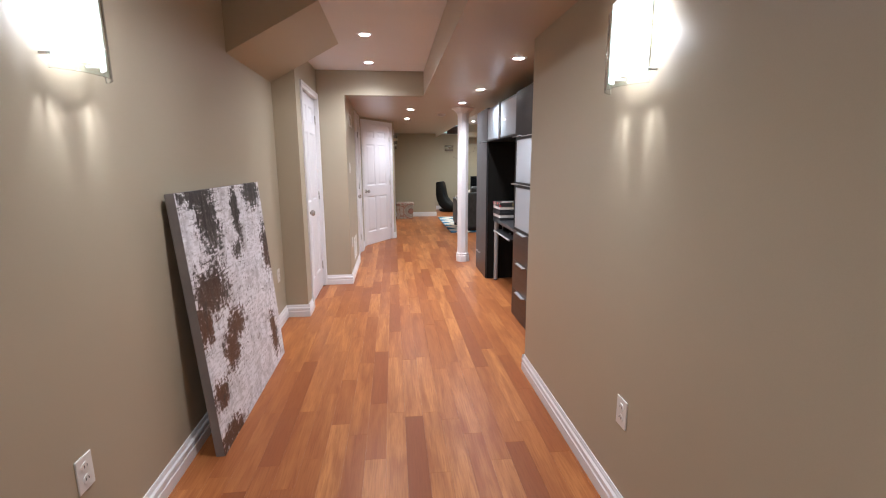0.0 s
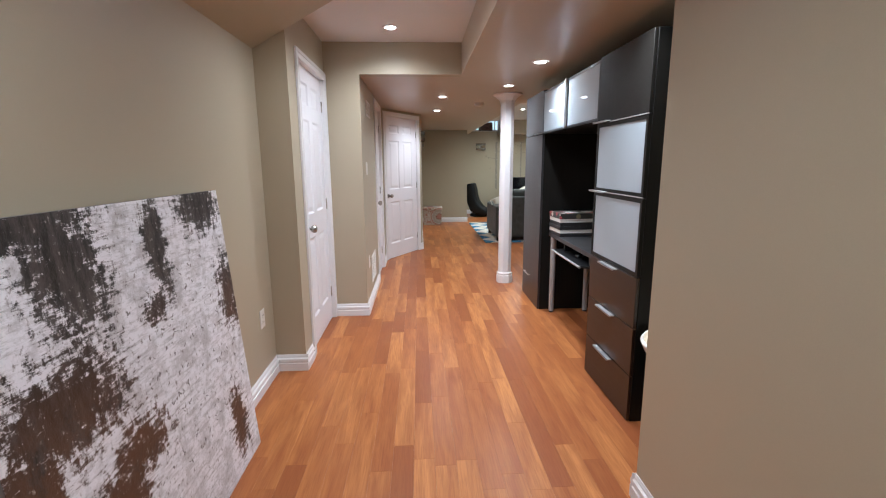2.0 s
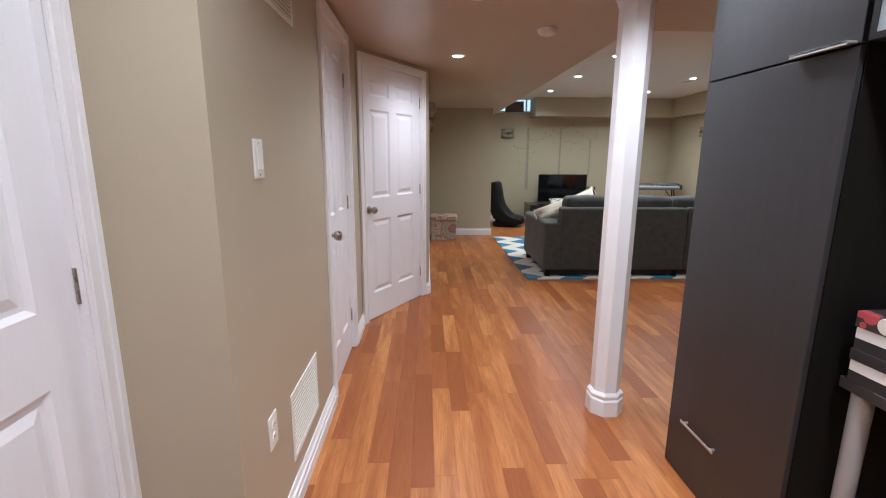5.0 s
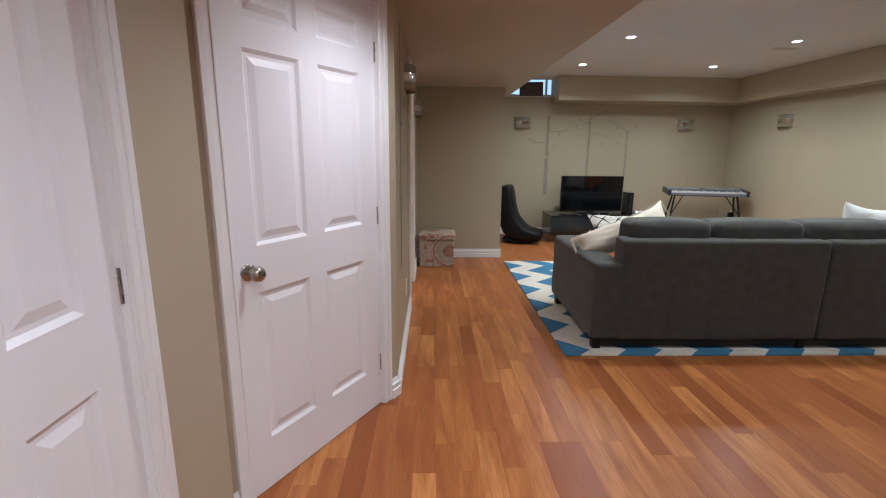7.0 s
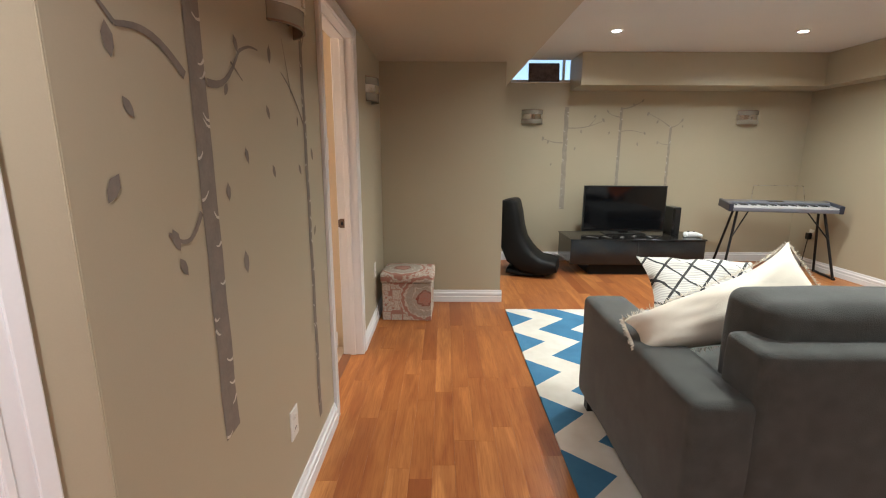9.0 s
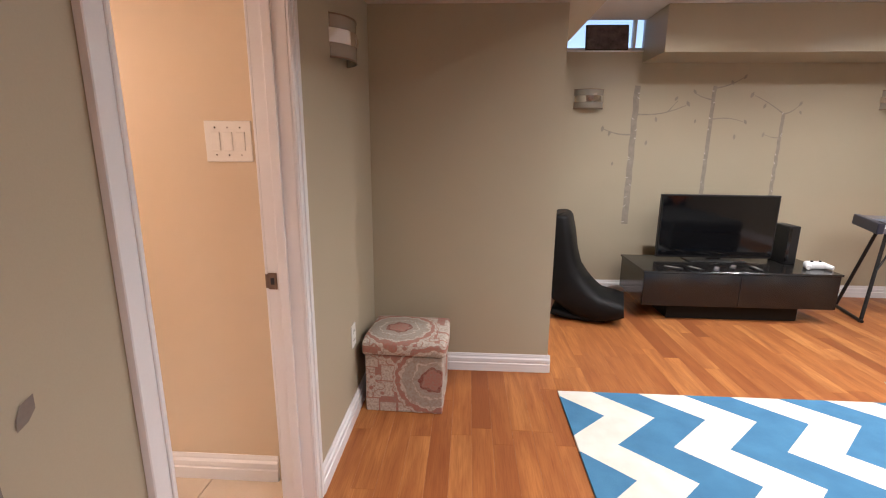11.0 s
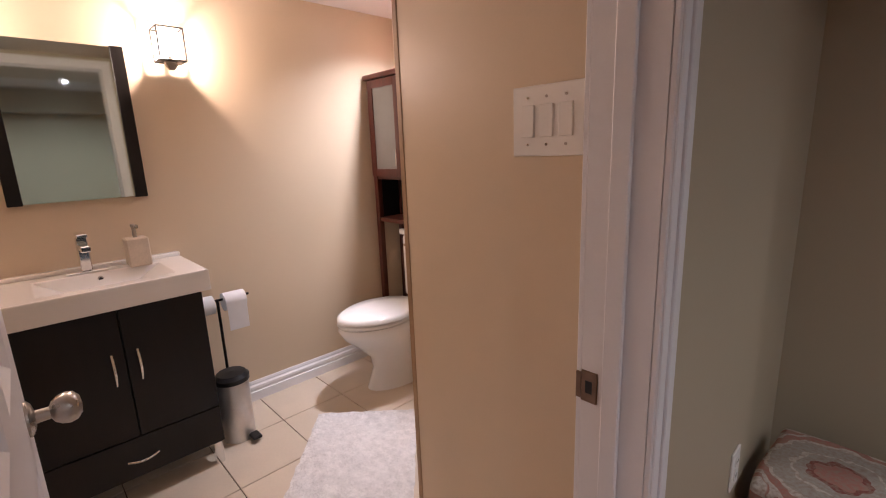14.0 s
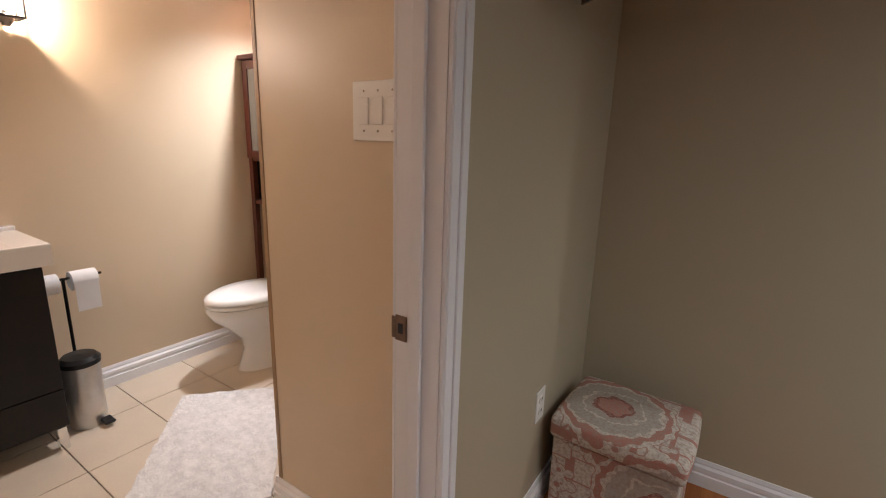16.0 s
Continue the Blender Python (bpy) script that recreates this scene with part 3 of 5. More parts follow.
for cu, cz, ru, rz in ((0.31, 1.12, 0.15, 0.20), (0.22, 1.27, 0.22, 0.07), (0.71, 1.13, 0.065, 0.24), (0.64, 0.92, 0.07, 0.06), (1.06, 1.23, 0.19, 0.11), (1.19, 0.83, 0.11, 0.18), (0.21, 0.79, 0.23, 0.16), (0.06, 0.66, 0.10, 0.14), (0.44, 0.53, 0.15, 0.11), (0.32, 0.43, 0.13, 0.13), (1.07, 0.23, 0.09, 0.18), (0.10, 0.28, 0.09, 0.09), (0.14, 0.04, 0.20, 0.08)):
    sub = n.new("ShaderNodeVectorMath")
    sub.operation = "SUBTRACT"
    sub.inputs[1].default_value = (cu, 0.0, cz)
    l.new(co, sub.inputs[0])
    mul = n.new("ShaderNodeVectorMath")
    mul.operation = "MULTIPLY"
    mul.inputs[1].default_value = (1 / ru, 0.0, 1 / rz)
    l.new(sub.outputs[0], mul.inputs[0])
    size = n.new("ShaderNodeVectorMath")
    size.operation = "LENGTH"
    l.new(mul.outputs[0], size.inputs[0])
    if nearest is None:
        nearest = size.outputs["Value"]
    else:
        low = n.new("ShaderNodeMath")
        low.operation = "SMOOTH_MIN"
        low.inputs[2].default_value = 0.2
        l.new(nearest, low.inputs[0]), l.new(size.outputs["Value"], low.inputs[1])
        nearest = low.outputs[0]
streak = smear(24, (0.45, 1, 2.6), 6, 0.75, 24)
soft = n.new("ShaderNodeMath")
soft.operation, soft.inputs[1].default_value = "MULTIPLY", 0.85
l.new(nearest, soft.inputs[0])
total = soft.outputs[0]
for amount, what in ((1.7, mid), (1.1, drips), (2.4, fine), (1.9, streak)):
    add = n.new("ShaderNodeMath")
    add.operation, add.inputs[1].default_value = "MULTIPLY_ADD", amount
    l.new(what, add.inputs[0]), l.new(total, add.inputs[2])
    total = add.outputs[0]
height = n.new("ShaderNodeSeparateXYZ")
l.new(co, height.inputs[0])
low_half = ramp_of(n, l, height.outputs[2], 1.0, 0.62)
brownish = n.new("ShaderNodeMath")
brownish.operation = "MULTIPLY"
l.new(low_half, brownish.inputs[0]), l.new(ramp_of(n, l, mid, 0.36, 0.48), brownish.inputs[1])
speck = smear(60, (1.0, 1, 0.7), 3, 0.6)
under = mix_colours(n, l, ramp_of(n, l, drips, 0.40, 0.62), (0.012, 0.010, 0.009), (0.090, 0.078, 0.070))
warm = mix_colours(n, l, brownish.outputs[0], under, (0.105, 0.052, 0.029))
flecked = mix_colours(n, l, ramp_of(n, l, speck, 0.62, 0.72), warm, (0.40, 0.37, 0.35))
washed = mix_colours(n, l, ramp_of(n, l, mid, 0.38, 0.52), (0.56, 0.54, 0.55), (0.88, 0.87, 0.91))
pale = mix_colours(n, l, ramp_of(n, l, streak, 0.36, 0.52), (0.50, 0.48, 0.49), washed)
over = mix_colours(n, l, ramp_of(n, l, speck, 0.30, 0.42), (0.28, 0.25, 0.24), pale)
l.new(mix_colours(n, l, ramp_of(n, l, total, 4.16, 4.40), flecked, over), b.inputs["Base Color"])
b.inputs["Roughness"].default_value = 0.55
bump_to(n, l, b, fine, 0.9, 0.005)
ABSTRACT = m
CANVAS_SIDE = surface("grey_canvas_edge", (0.22, 0.20, 0.19), 0.6, 0.1, 8, 80, 0.3)
INK = surface("brown_ink", (0.24, 0.22, 0.22), 0.8, 0.2)
lean = math.degrees(math.atan2(0.100, 1.285))
pic = thing("canvas_painting", pose(-0.535, 1.935, 0.0, 0, 0, 90) @ pose(0, 0, 0, -lean, 0, 0), "large abstract white and brown canvas leaning on the wall", "painting")
part("canvas", boxed(0, 0.0005, 0, 1.25, 0.002, 1.29), ABSTRACT, pic, "white, grey and brown abstract paint")
part("stretcher", boxed(0, 0.002, 0, 1.25, 0.045, 1.29, 0.003), CANVAS_SIDE, pic, "grey wrapped canvas edge")
bm = bmesh.new()
rng = random.Random(4)
for row in range(11):
    z, x = 0.30 + row * 0.066, 0.32 + rng.random() * 0.1
    while x < 1.2:
        w = rng.uniform(0.008, 0.03)
        if rng.random() < 0.42:
            h = rng.uniform(0.010, 0.026)
            tilt = pose(x, 0, z + 0.16 * (x - 0.6), 0, rng.uniform(-14, 14), 0)
            for _ in range(rng.choice((1, 2, 2, 3))):
                slant = tilt @ pose(rng.uniform(0, w), 0, rng.uniform(0, h), 0, rng.uniform(-70, 70), 0)
                box(bm, 0, -0.0005, 0, rng.uniform(0.002, 0.005), 0.0006, rng.uniform(0.005, 0.018), m=slant)
        x += w + rng.uniform(0.006, 0.02)
tagged(part("lettering", bm, INK, pic, "faded unreadable script rows"), kind="stuff")

# ---- desk wall unit ----
FROST_DOOR = surface("frosted_door_glass", (0.33, 0.38, 0.42), 0.50, 0.04, 3, 300, 0.05, coat=1.0)
ESPRESSO = surface("espresso_veneer", (0.020, 0.0115, 0.0075), 0.36, 0.3, 3, 50, 0.25, stretch=(10, 0.6, 12))
GREY_VENEER = surface("dark_grey_veneer", (0.027, 0.027, 0.029), 0.34, 0.2, 3, 60, 0.25, stretch=(12, 12, 0.6))


def bar_handle(parent, y0, y1, z):
    """An edge-pull that faces -x."""
    bm = boxed(-0.030, y0, z - 0.003, -0.001, y1, z + 0.003, 0.001)
    box(bm, -0.030, y0, z - 0.007, -0.026, y1, z + 0.003, 0.001)
    part("handle", bm, ALU, parent, "brushed aluminium edge pull")


tower = thing("storage_tower", pose(1.41, 3.25, 0), "black-brown storage tower with frosted glass flaps and drawers", "cabinet")
for y0, y1 in ((0.0, 0.018), (0.622, 0.64)):
    part("side_panel", boxed(0.02, y0, 0, 0.54, y1, 2.02, 0.001), BLACKBROWN, tower)
part("top_panel", boxed(0.02, 0.018, 2.002, 0.54, 0.622, 2.02), BLACKBROWN, tower)
part("back_panel", boxed(0.525, 0.018, 0, 0.54, 0.622, 2.002), BLACKBROWN, tower)
for z in (0.0, 0.80, 1.215, 1.62):
    part("shelf", boxed(0.02, 0.018, z, 0.525, 0.622, z + 0.018), BLACKBROWN, tower)
d = part("flap_door", boxed(0, 0.002, 1.632, 0.018, 0.638, 2.018, 0.0015), BLACKBROWN, tower)
bar_handle(d, 0.45, 0.648, 1.637)
part("edge_strip", boxed(-0.002, 0.002, 1.629, 0.004, 0.45, 1.634), ALU, d)
for z0, z1 in ((1.222, 1.628), (0.812, 1.217)):
    bm = bmesh.new()
    f = 0.022
    box(bm, 0, 0.002, z0, 0.018, 0.638, z0 + f), box(bm, 0, 0.002, z1 - f, 0.018, 0.638, z1)
    box(bm, 0, 0.002, z0 + f, 0.018, 0.002 + f, z1 - f), box(bm, 0, 0.638 - f, z0 + f, 0.018, 0.638, z1 - f)
    d = part("glass_door", bm, BLACKBROWN, tower)
    part("pane", boxed(0.004, 0.002 + f, z0 + f, 0.012, 0.638 - f, z1 - f), FROST_DOOR, d, "pale frosted glass pane")
    if z0 > 1:
        bar_handle(d, 0.44, 0.655, z0 + 0.003)
        part("edge_strip", boxed(-0.002, 0.002, z0 - 0.002, 0.004, 0.44, z0 + 0.003), ALU, d)
for z0, z1 in ((0.535, 0.806), (0.266, 0.530), (0.004, 0.261)):
    d = part("drawer_front", boxed(0, 0.002, z0, 0.018, 0.638, z1, 0.0015), ESPRESSO, tower, "dark brown drawer front")
    bar_handle(d, 0.23, 0.455, z1 - 0.004)

tall = thing("tall_cabinet", pose(1.42, 5.20, 0), "tall narrow black-brown cabinet at the desk's end", "cabinet")
bm = bmesh.new()
box(bm, 0.02, 0, 0, 0.525, 0.64, 2.035, 0.001)
part("body", bm, BLACKBROWN, tall)
d = part("upper_door", boxed(0, 0.002, 1.655, 0.018, 0.638, 2.032, 0.0015), GREY_VENEER, tall)
bar_handle(d, 0.01, 0.20, 1.658)
d = part("lower_door", boxed(0, 0.002, 0.004, 0.018, 0.638, 1.648, 0.0015), GREY_VENEER, tall)
bm = boxed(-0.022, 0.30, 0.262, -0.018, 0.52, 0.274, 0.001)
for y in (0.32, 0.50):
    box(bm, -0.020, y - 0.004, 0.264, 0.001, y + 0.004, 0.272)
part("handle", bm, ALU, d, "brushed aluminium bar handle")

upper = thing("wall_cabinet", pose(1.412, 3.892, 1.65), "overhead cabinet with two frosted glass doors", "cabinet")
part("body", boxed(0.02, 0.0, 0.0, 0.536, 1.285, 0.36, 0.001), BLACKBROWN, upper)
for y0, y1 in ((0.002, 0.622), (0.628, 1.283)):
    bm = bmesh.new()
    f = 0.016
    box(bm, 0, y0, 0.002, 0.018, y1, 0.002 + f), box(bm, 0, y0, 0.358 - f, 0.018, y1, 0.358)
    box(bm, 0, y0, 0.002 + f, 0.018, y0 + f, 0.358 - f), box(bm, 0, y1 - f, 0.002 + f, 0.018, y1, 0.358 - f)
    d = part("glass_door", bm, BLACK, upper)
    part("pane", boxed(0.003, y0 + f, 0.002 + f, 0.012, y1 - f, 0.358 - f), FROST_DOOR, d, "pale frosted glass pane")
part("pull_strip", boxed(-0.020, 0.620, 0.0, 0.0, 0.630, 0.358, 0.001), ALU, upper, "vertical aluminium pull")

desk = thing("desk", pose(1.50, 3.892, 0), "black-brown desk with steel legs and keyboard tray", "desk")
part("desktop", boxed(0, 0.0, 0.728, 0.445, 1.275, 0.760, 0.002), surface("black_desk_laminate", (0.030, 0.030, 0.032), 0.34, 0.15, 6, 150, 0.15), desk)
for x, y in ((0.035, 1.23), (0.36, 1.23)):
    bm = tube(bmesh.new(), (x, y, 0.012), (x, y, 0.725), 0.024, 0.027, 20)
    d = part("leg", bm, STEEL_PAINT, desk, "silver tube leg", 40)
    part("foot", tube(bmesh.new(), (x, y, 0.0), (x, y, 0.012), 0.018, sides=16), BLACK, d, "", 40)
bm = bmesh.new()
left_edge = [(-0.050, 0.33 + 0.62 * k / 14) for k in range(15)]
outline = [(0.10, 0.22), (0.02, 0.26)] + left_edge + [(0.02, 1.00), (0.26, 1.00), (0.26, 0.25)]
lo = [bm.verts.new((x, y, 0.640)) for x, y in outline]
hi = [bm.verts.new((x, y, 0.656)) for x, y in outline]
bm.faces.new(lo[::-1]), bm.faces.new(hi)
for i in range(len(lo)):
    bm.faces.new((lo[i], lo[(i + 1) % len(lo)], hi[(i + 1) % len(hi)], hi[i]))
tray = part("keyboard_tray", bm, BLACK, desk, "black slide-out keyboard tray")
part("front_rail", tube(bmesh.new(), (-0.052, 0.29, 0.650), (-0.052, 0.97, 0.650), 0.009, sides=12), ALU, tray, "aluminium front rail", 40)
for y in (0.32, 0.90):
    part("slide", boxed(0.03, y - 0.015, 0.656, 0.30, y + 0.015, 0.728), BLACK, tray)
part("mouse", lathe(bmesh.new(), [(0.030, 0.656), (0.034, 0.668), (0.024, 0.684), (0.0, 0.690)], 18, pose(0.06, 0.62, 0)), BLACK, tray, "", 40)

STRIPE_W = surface("white_card", (0.78, 0.77, 0.74), 0.5, 0.03, 10, 100, 0.05)
STRIPE_B = surface("black_card", (0.02, 0.02, 0.022), 0.45, 0.1, 10, 100, 0.05)
m, n, l, b = nodes_of("dotted_card")
vor = n.new("ShaderNodeTexVoronoi")
vor.inputs["Scale"].default_value = 16
geo = n.new("ShaderNodeNewGeometry")
l.new(geo.outputs["Position"], vor.inputs["Vector"])
less = n.new("ShaderNodeMath")
less.operation, less.inputs[1].default_value = "LESS_THAN", 0.36
l.new(vor.outputs["Distance"], less.inputs[0])
hue = n.new("ShaderNodeValToRGB")
for k, (p, c) in enumerate(((0.0, (0.42, 0.07, 0.08)), (0.35, (0.52, 0.22, 0.20)), (0.6, (0.20, 0.17, 0.09)), (0.8, (0.7, 0.66, 0.6)))):
    e = hue.color_ramp.elements[k] if k < 2 else hue.color_ramp.elements.new(p)
    e.position, e.color = p, (*c, 1)
hue.color_ramp.interpolation = "CONSTANT"
sep = n.new("ShaderNodeSeparateColor")
l.new(vor.outputs["Color"], sep.inputs[0]), l.new(sep.outputs[0], hue.inputs[0])
l.new(mix_colours(n, l, less.outputs[0], (0.035, 0.034, 0.032), hue.outputs[0]), b.inputs["Base Color"])
b.inputs["Roughness"].default_value = 0.4
DOTS = m


def gift_box(z, dotted, label):
    g = thing("storage_box", pose(1.72, 5.02, z, 0, 0, 3), label, "box", "boxes on the desk")
    x0, x1, y0, y1 = -0.215, 0.20, -0.135, 0.135
    for k in range(2):
        part("stripe", boxed(x0, y0, k * 0.031, x1, y1, k * 0.031 + 0.031), (STRIPE_B, STRIPE_W)[k], g)
    part("lid", boxed(x0 - 0.004, y0 - 0.004, 0.062, x1 + 0.004, y1 + 0.004, 0.108 if dotted else 0.094, 0.002), DOTS if dotted else STRIPE_B, g, "dark lid with coloured dots" if dotted else "")
    if dotted:
        part("name_card", boxed(-0.14, -0.06, 0.108, -0.02, 0.02, 0.1095), STRIPE_W, g)
        part("name_card", boxed(0.03, -0.05, 0.108, 0.13, 0.03, 0.1095), STRIPE_W, g)


gift_box(0.76, False, "black and white striped card box on the desk")
gift_box(0.854, True, "striped card box with a dotted dark lid")

WICKER = surface("cream_wicker", (0.66, 0.57, 0.42), 0.7, 0.2, 14, 160, 0.6, dist=0.003)
st = thing("wicker_stool", pose(1.605, 2.962, -0.010), "round cream woven wicker stool beside the cabinet", "stool")
bm = bmesh.new()
rows = []
for k in range(15):
    r = 0.262 * (1 - k / 15)
    ring = []
    for q in range(180):
        a = 2 * math.pi * q / 180
        fold = math.sin(36 * a + 9 * (0.262 - r) / 0.262 + 0.8 * math.sin(5 * a))
        dish = 0.030 * math.cos(math.pi * min(1.0, abs(r - 0.19) / 0.19))
        fray = 0.004 * noise.noise(Vector((r * 40, a * 9, 0)))
        ring.append(bm.verts.new((r * math.cos(a), r * math.sin(a), 0.560 + dish + fray + 0.0045 * fold * min(1.0, r / 0.12) - (0.018 if k == 0 else 0.0))))
    rows.append(ring)
for p, q in zip(rows, rows[1:]):
    for k in range(180):
        bm.faces.new((p[k], p[(k + 1) % 180], q[(k + 1) % 180], q[k]))
bm.faces.new(rows[-1])
part("seat", bm, WICKER, st, "twisted rush seat", 60)
part("rim_band", lathe(bmesh.new(), [(0.205, 0.455), (0.250, 0.520), (0.268, 0.560), (0.262, 0.568), (0.255, 0.566)], 64), PLASTIC_WHITE, st, "pale smooth rim", 60)
for k in range(4):
    a = math.pi / 4 + k * math.pi / 2
    part("leg", tube(bmesh.new(), (0.15 * math.cos(a), 0.15 * math.sin(a), 0.0), (0.14 * math.cos(a), 0.14 * math.sin(a), 0.46), 0.016, 0.02, 12), BLACKBROWN, st, "", 40)

# ---- living room ----
SOFA = surface("charcoal_upholstery", (0.043, 0.0455, 0.0415), 0.85, 0.45, 13, 260, 0.8, dist=0.002)
SOFA.node_tree.nodes["Principled BSDF"].inputs["Sheen Weight"].default_value = 0.2


def cushion(bm, x0, y0, z0, x1, y1, z1, r=0.05, puff=0.02, seed=0, cuts=7):
    """A soft rounded block, puffed out in the middle of its faces."""
    tmp = bmesh.new()
    box(tmp, x0, y0, z0, x1, y1, z1, r, 4)
    bmesh.ops.subdivide_edges(tmp, edges=[e for e in tmp.edges if e.calc_length() > 0.12], cuts=cuts, use_grid_fill=True)
    c, s = Vector(((x0 + x1) / 2, (y0 + y1) / 2, (z0 + z1) / 2)), Vector(((x1 - x0) / 2, (y1 - y0) / 2, (z1 - z0) / 2))
    for v in tmp.verts:
        q = Vector(((v.co[i] - c[i]) / s[i] for i in range(3)))
        w = [max(0.0, 1 - q[i] ** 2) for i in range(3)]
        v.co.x += puff * q.x * w[1] * w[2]
        v.co.y += puff * q.y * w[0] * w[2]
        v.co.z += puff * q.z * w[0] * w[1]
        v.co += Vector(noise.noise_vector(v.co * 6 + Vector((seed, 0, 0)))) * 0.005
    me = bpy.data.meshes.new("tmp")
    tmp.to_mesh(me)
    tmp.free()
    bm.from_mesh(me)
    bpy.data.meshes.remove(me)
    return bm


sofa = thing("sectional_sofa", pose(0, 0, 0.012), "charcoal grey fabric sectional sofa on the chevron rug", "sofa")
part("arm", cushion(bmesh.new(), 1.655, 9.01, 0.075, 1.875, 10.10, 0.625, 0.03, 0.006, 1), SOFA, sofa, "", 50)
part("back", cushion(bmesh.new(), 1.845, 9.0, 0.076, 3.272, 9.20, 0.79, 0.025, 0.004, 2), SOFA, sofa, "", 50)
part("back", cushion(bmesh.new(), 3.282, 9.0, 0.076, 4.70, 9.20, 0.79, 0.025, 0.004, 3), SOFA, sofa, "", 50)
part("base", boxed(1.70, 9.05, 0.05, 4.66, 9.98, 0.26, 0.01), SOFA, sofa)
part("base", boxed(3.72, 9.98, 0.05, 4.66, 10.95, 0.26, 0.01), SOFA, sofa)
for k, (x0, x1) in enumerate(((1.88, 2.78), (2.785, 3.70))):
    part("seat_cushion", cushion(bmesh.new(), x0, 9.20, 0.26, x1, 10.06, 0.43, 0.05, 0.02, 5 + k), SOFA, sofa, "", 60)
part("seat_cushion", cushion(bmesh.new(), 3.705, 9.20, 0.26, 4.66, 10.98, 0.43, 0.05, 0.02, 9), SOFA, sofa, "", 60)
for k, (x0, x1) in enumerate(((1.925, 2.49), (2.50, 3.155), (3.165, 3.88), (3.89, 4.60))):
    part("back_cushion", cushion(bmesh.new(), x0, 9.10, 0.45, x1, 9.36, 0.90, 0.05, 0.016, 20 + k), SOFA, sofa, "", 60)
for x, y in ((1.71, 9.06), (1.71, 10.02), (3.2, 9.06), (4.62, 9.06), (4.62, 10.9), (3.78, 10.9), (3.2, 10.0)):
    part("foot", boxed(x - 0.03, y - 0.03, 0.0, x + 0.03, y + 0.03, 0.078, 0.003), BLACKBROWN, sofa)
part("skirt", boxed(1.72, 9.04, 0.015, 4.62, 9.075, 0.08), BLACK, sofa)


def pillow(name, m, w, h, d, material, label, seed=0, fringe=False, taper=0.0):
    """A filled cushion with pinched corners, lying in its x-z plane."""
    p = thing(name, m, label, "pillow", "sofa pillows")
    bm = bmesh.new()
    n = 22
    for side in (-1, 1):
        grid = []
        for i in range(n + 1):
            row = []
            for j in range(n + 1):
                u, v = 2 * i / n - 1, 2 * j / n - 1
                full = ((1 - abs(u) ** 2.6) * (1 - abs(v) ** 2.6)) ** 0.5
                x = u * w / 2 * (0.90 + 0.10 * v * v)
                z = v * h / 2 * (0.90 + 0.10 * u * u) * (1 - taper * (1 - u) / 2) + taper * 0.08 * max(0.0, u) ** 3 * max(0.0, v)
                y = side * d / 2 * full
                co = Vector((x, y, z))
                y += (0.034 * noise.noise(co * 7 + Vector((seed, seed, 0))) + 0.016 * noise.noise(Vector((co.x * 9, co.z * 24, seed)))) * full
                row.append(bm.verts.new((x, y, z)))
            grid.append(row)
        for i in range(n):
            for j in range(n):
                bm.faces.new((grid[i][j], grid[i + 1][j], grid[i + 1][j + 1], grid[i][j + 1]))
    bmesh.ops.remove_doubles(bm, verts=bm.verts, dist=0.0005)
    part("cover", bm, material, p, "", 70)
    if fringe:
        bm, rng = bmesh.new(), random.Random(seed)
        for k in range(520):
            s = k / 130 % 1 * 2 - 1
            e = k // 130
            x, z = ((s, 1), (s, -1), (1, s), (-1, s))[e]
            a = Vector((x * w / 2 * 0.985, 0, z * h / 2 * 0.985 * (1 - taper * (1 - x) / 2) + taper * 0.08 * max(0.0, x) ** 3 * max(0.0, z)))
            out = Vector((x if e > 1 else 0, 0, z if e < 2 else 0)) * rng.uniform(0.006, 0.018) + Vector((rng.uniform(-0.006, 0.006), rng.uniform(-0.008, 0.008), rng.uniform(-0.006, 0.006)))
            tube(bm, a, a + out, 0.0022, 0.0008, 4, False)
        tagged(part("fringe", bm, material, p), kind="stuff")
    return p


LINEN = surface("cream_linen", (0.72, 0.66, 0.56), 0.9, 0.06, 9, 260, 0.6, dist=0.002)
m, n, l, b = nodes_of("trellis_cloth")
co = n.new("ShaderNodeTexCoord")
lines = []
for ang in (38, -38):
    mp = n.new("ShaderNodeMapping")
    mp.inputs["Rotation"].default_value = (0, radians(ang), 0)
    l.new(co.outputs["Object"], mp.inputs[0])
    sx = n.new("ShaderNodeSeparateXYZ")
    l.new(mp.outputs[0], sx.inputs[0])
    pp = n.new("ShaderNodeMath")
    pp.operation, pp.inputs[1].default_value = "PINGPONG", 0.056
    l.new(sx.outputs[0], pp.inputs[0])
    lt = n.new("ShaderNodeMath")
    lt.operation, lt.inputs[1].default_value = "LESS_THAN", 0.0065
    l.new(pp.outputs[0], lt.inputs[0])
    lines.append(lt.outputs[0])
mx = n.new("ShaderNodeMath")
mx.operation = "MAXIMUM"
l.new(lines[0], mx.inputs[0]), l.new(lines[1], mx.inputs[1])
rows = n.new("ShaderNodeSeparateXYZ")
l.new(co.outputs["Object"], rows.inputs[0])
rib = n.new("ShaderNodeMath")
rib.operation, rib.inputs[1].default_value = "PINGPONG", 0.008
l.new(rows.outputs[2], rib.inputs[0])
ribbed = mix_colours(n, l, ramp_of(n, l, rib.outputs[0], 0.001, 0.004), (0.40, 0.385, 0.36), (0.62, 0.60, 0.56))
l.new(mix_colours(n, l, mx.outputs[0], ribbed, (0.03, 0.03, 0.032)), b.inputs["Base Color"])
b.inputs["Roughness"].default_value = 0.85
bump_to(n, l, b, noise_of(n, l, 200, 2), 0.3)
TRELLIS = m
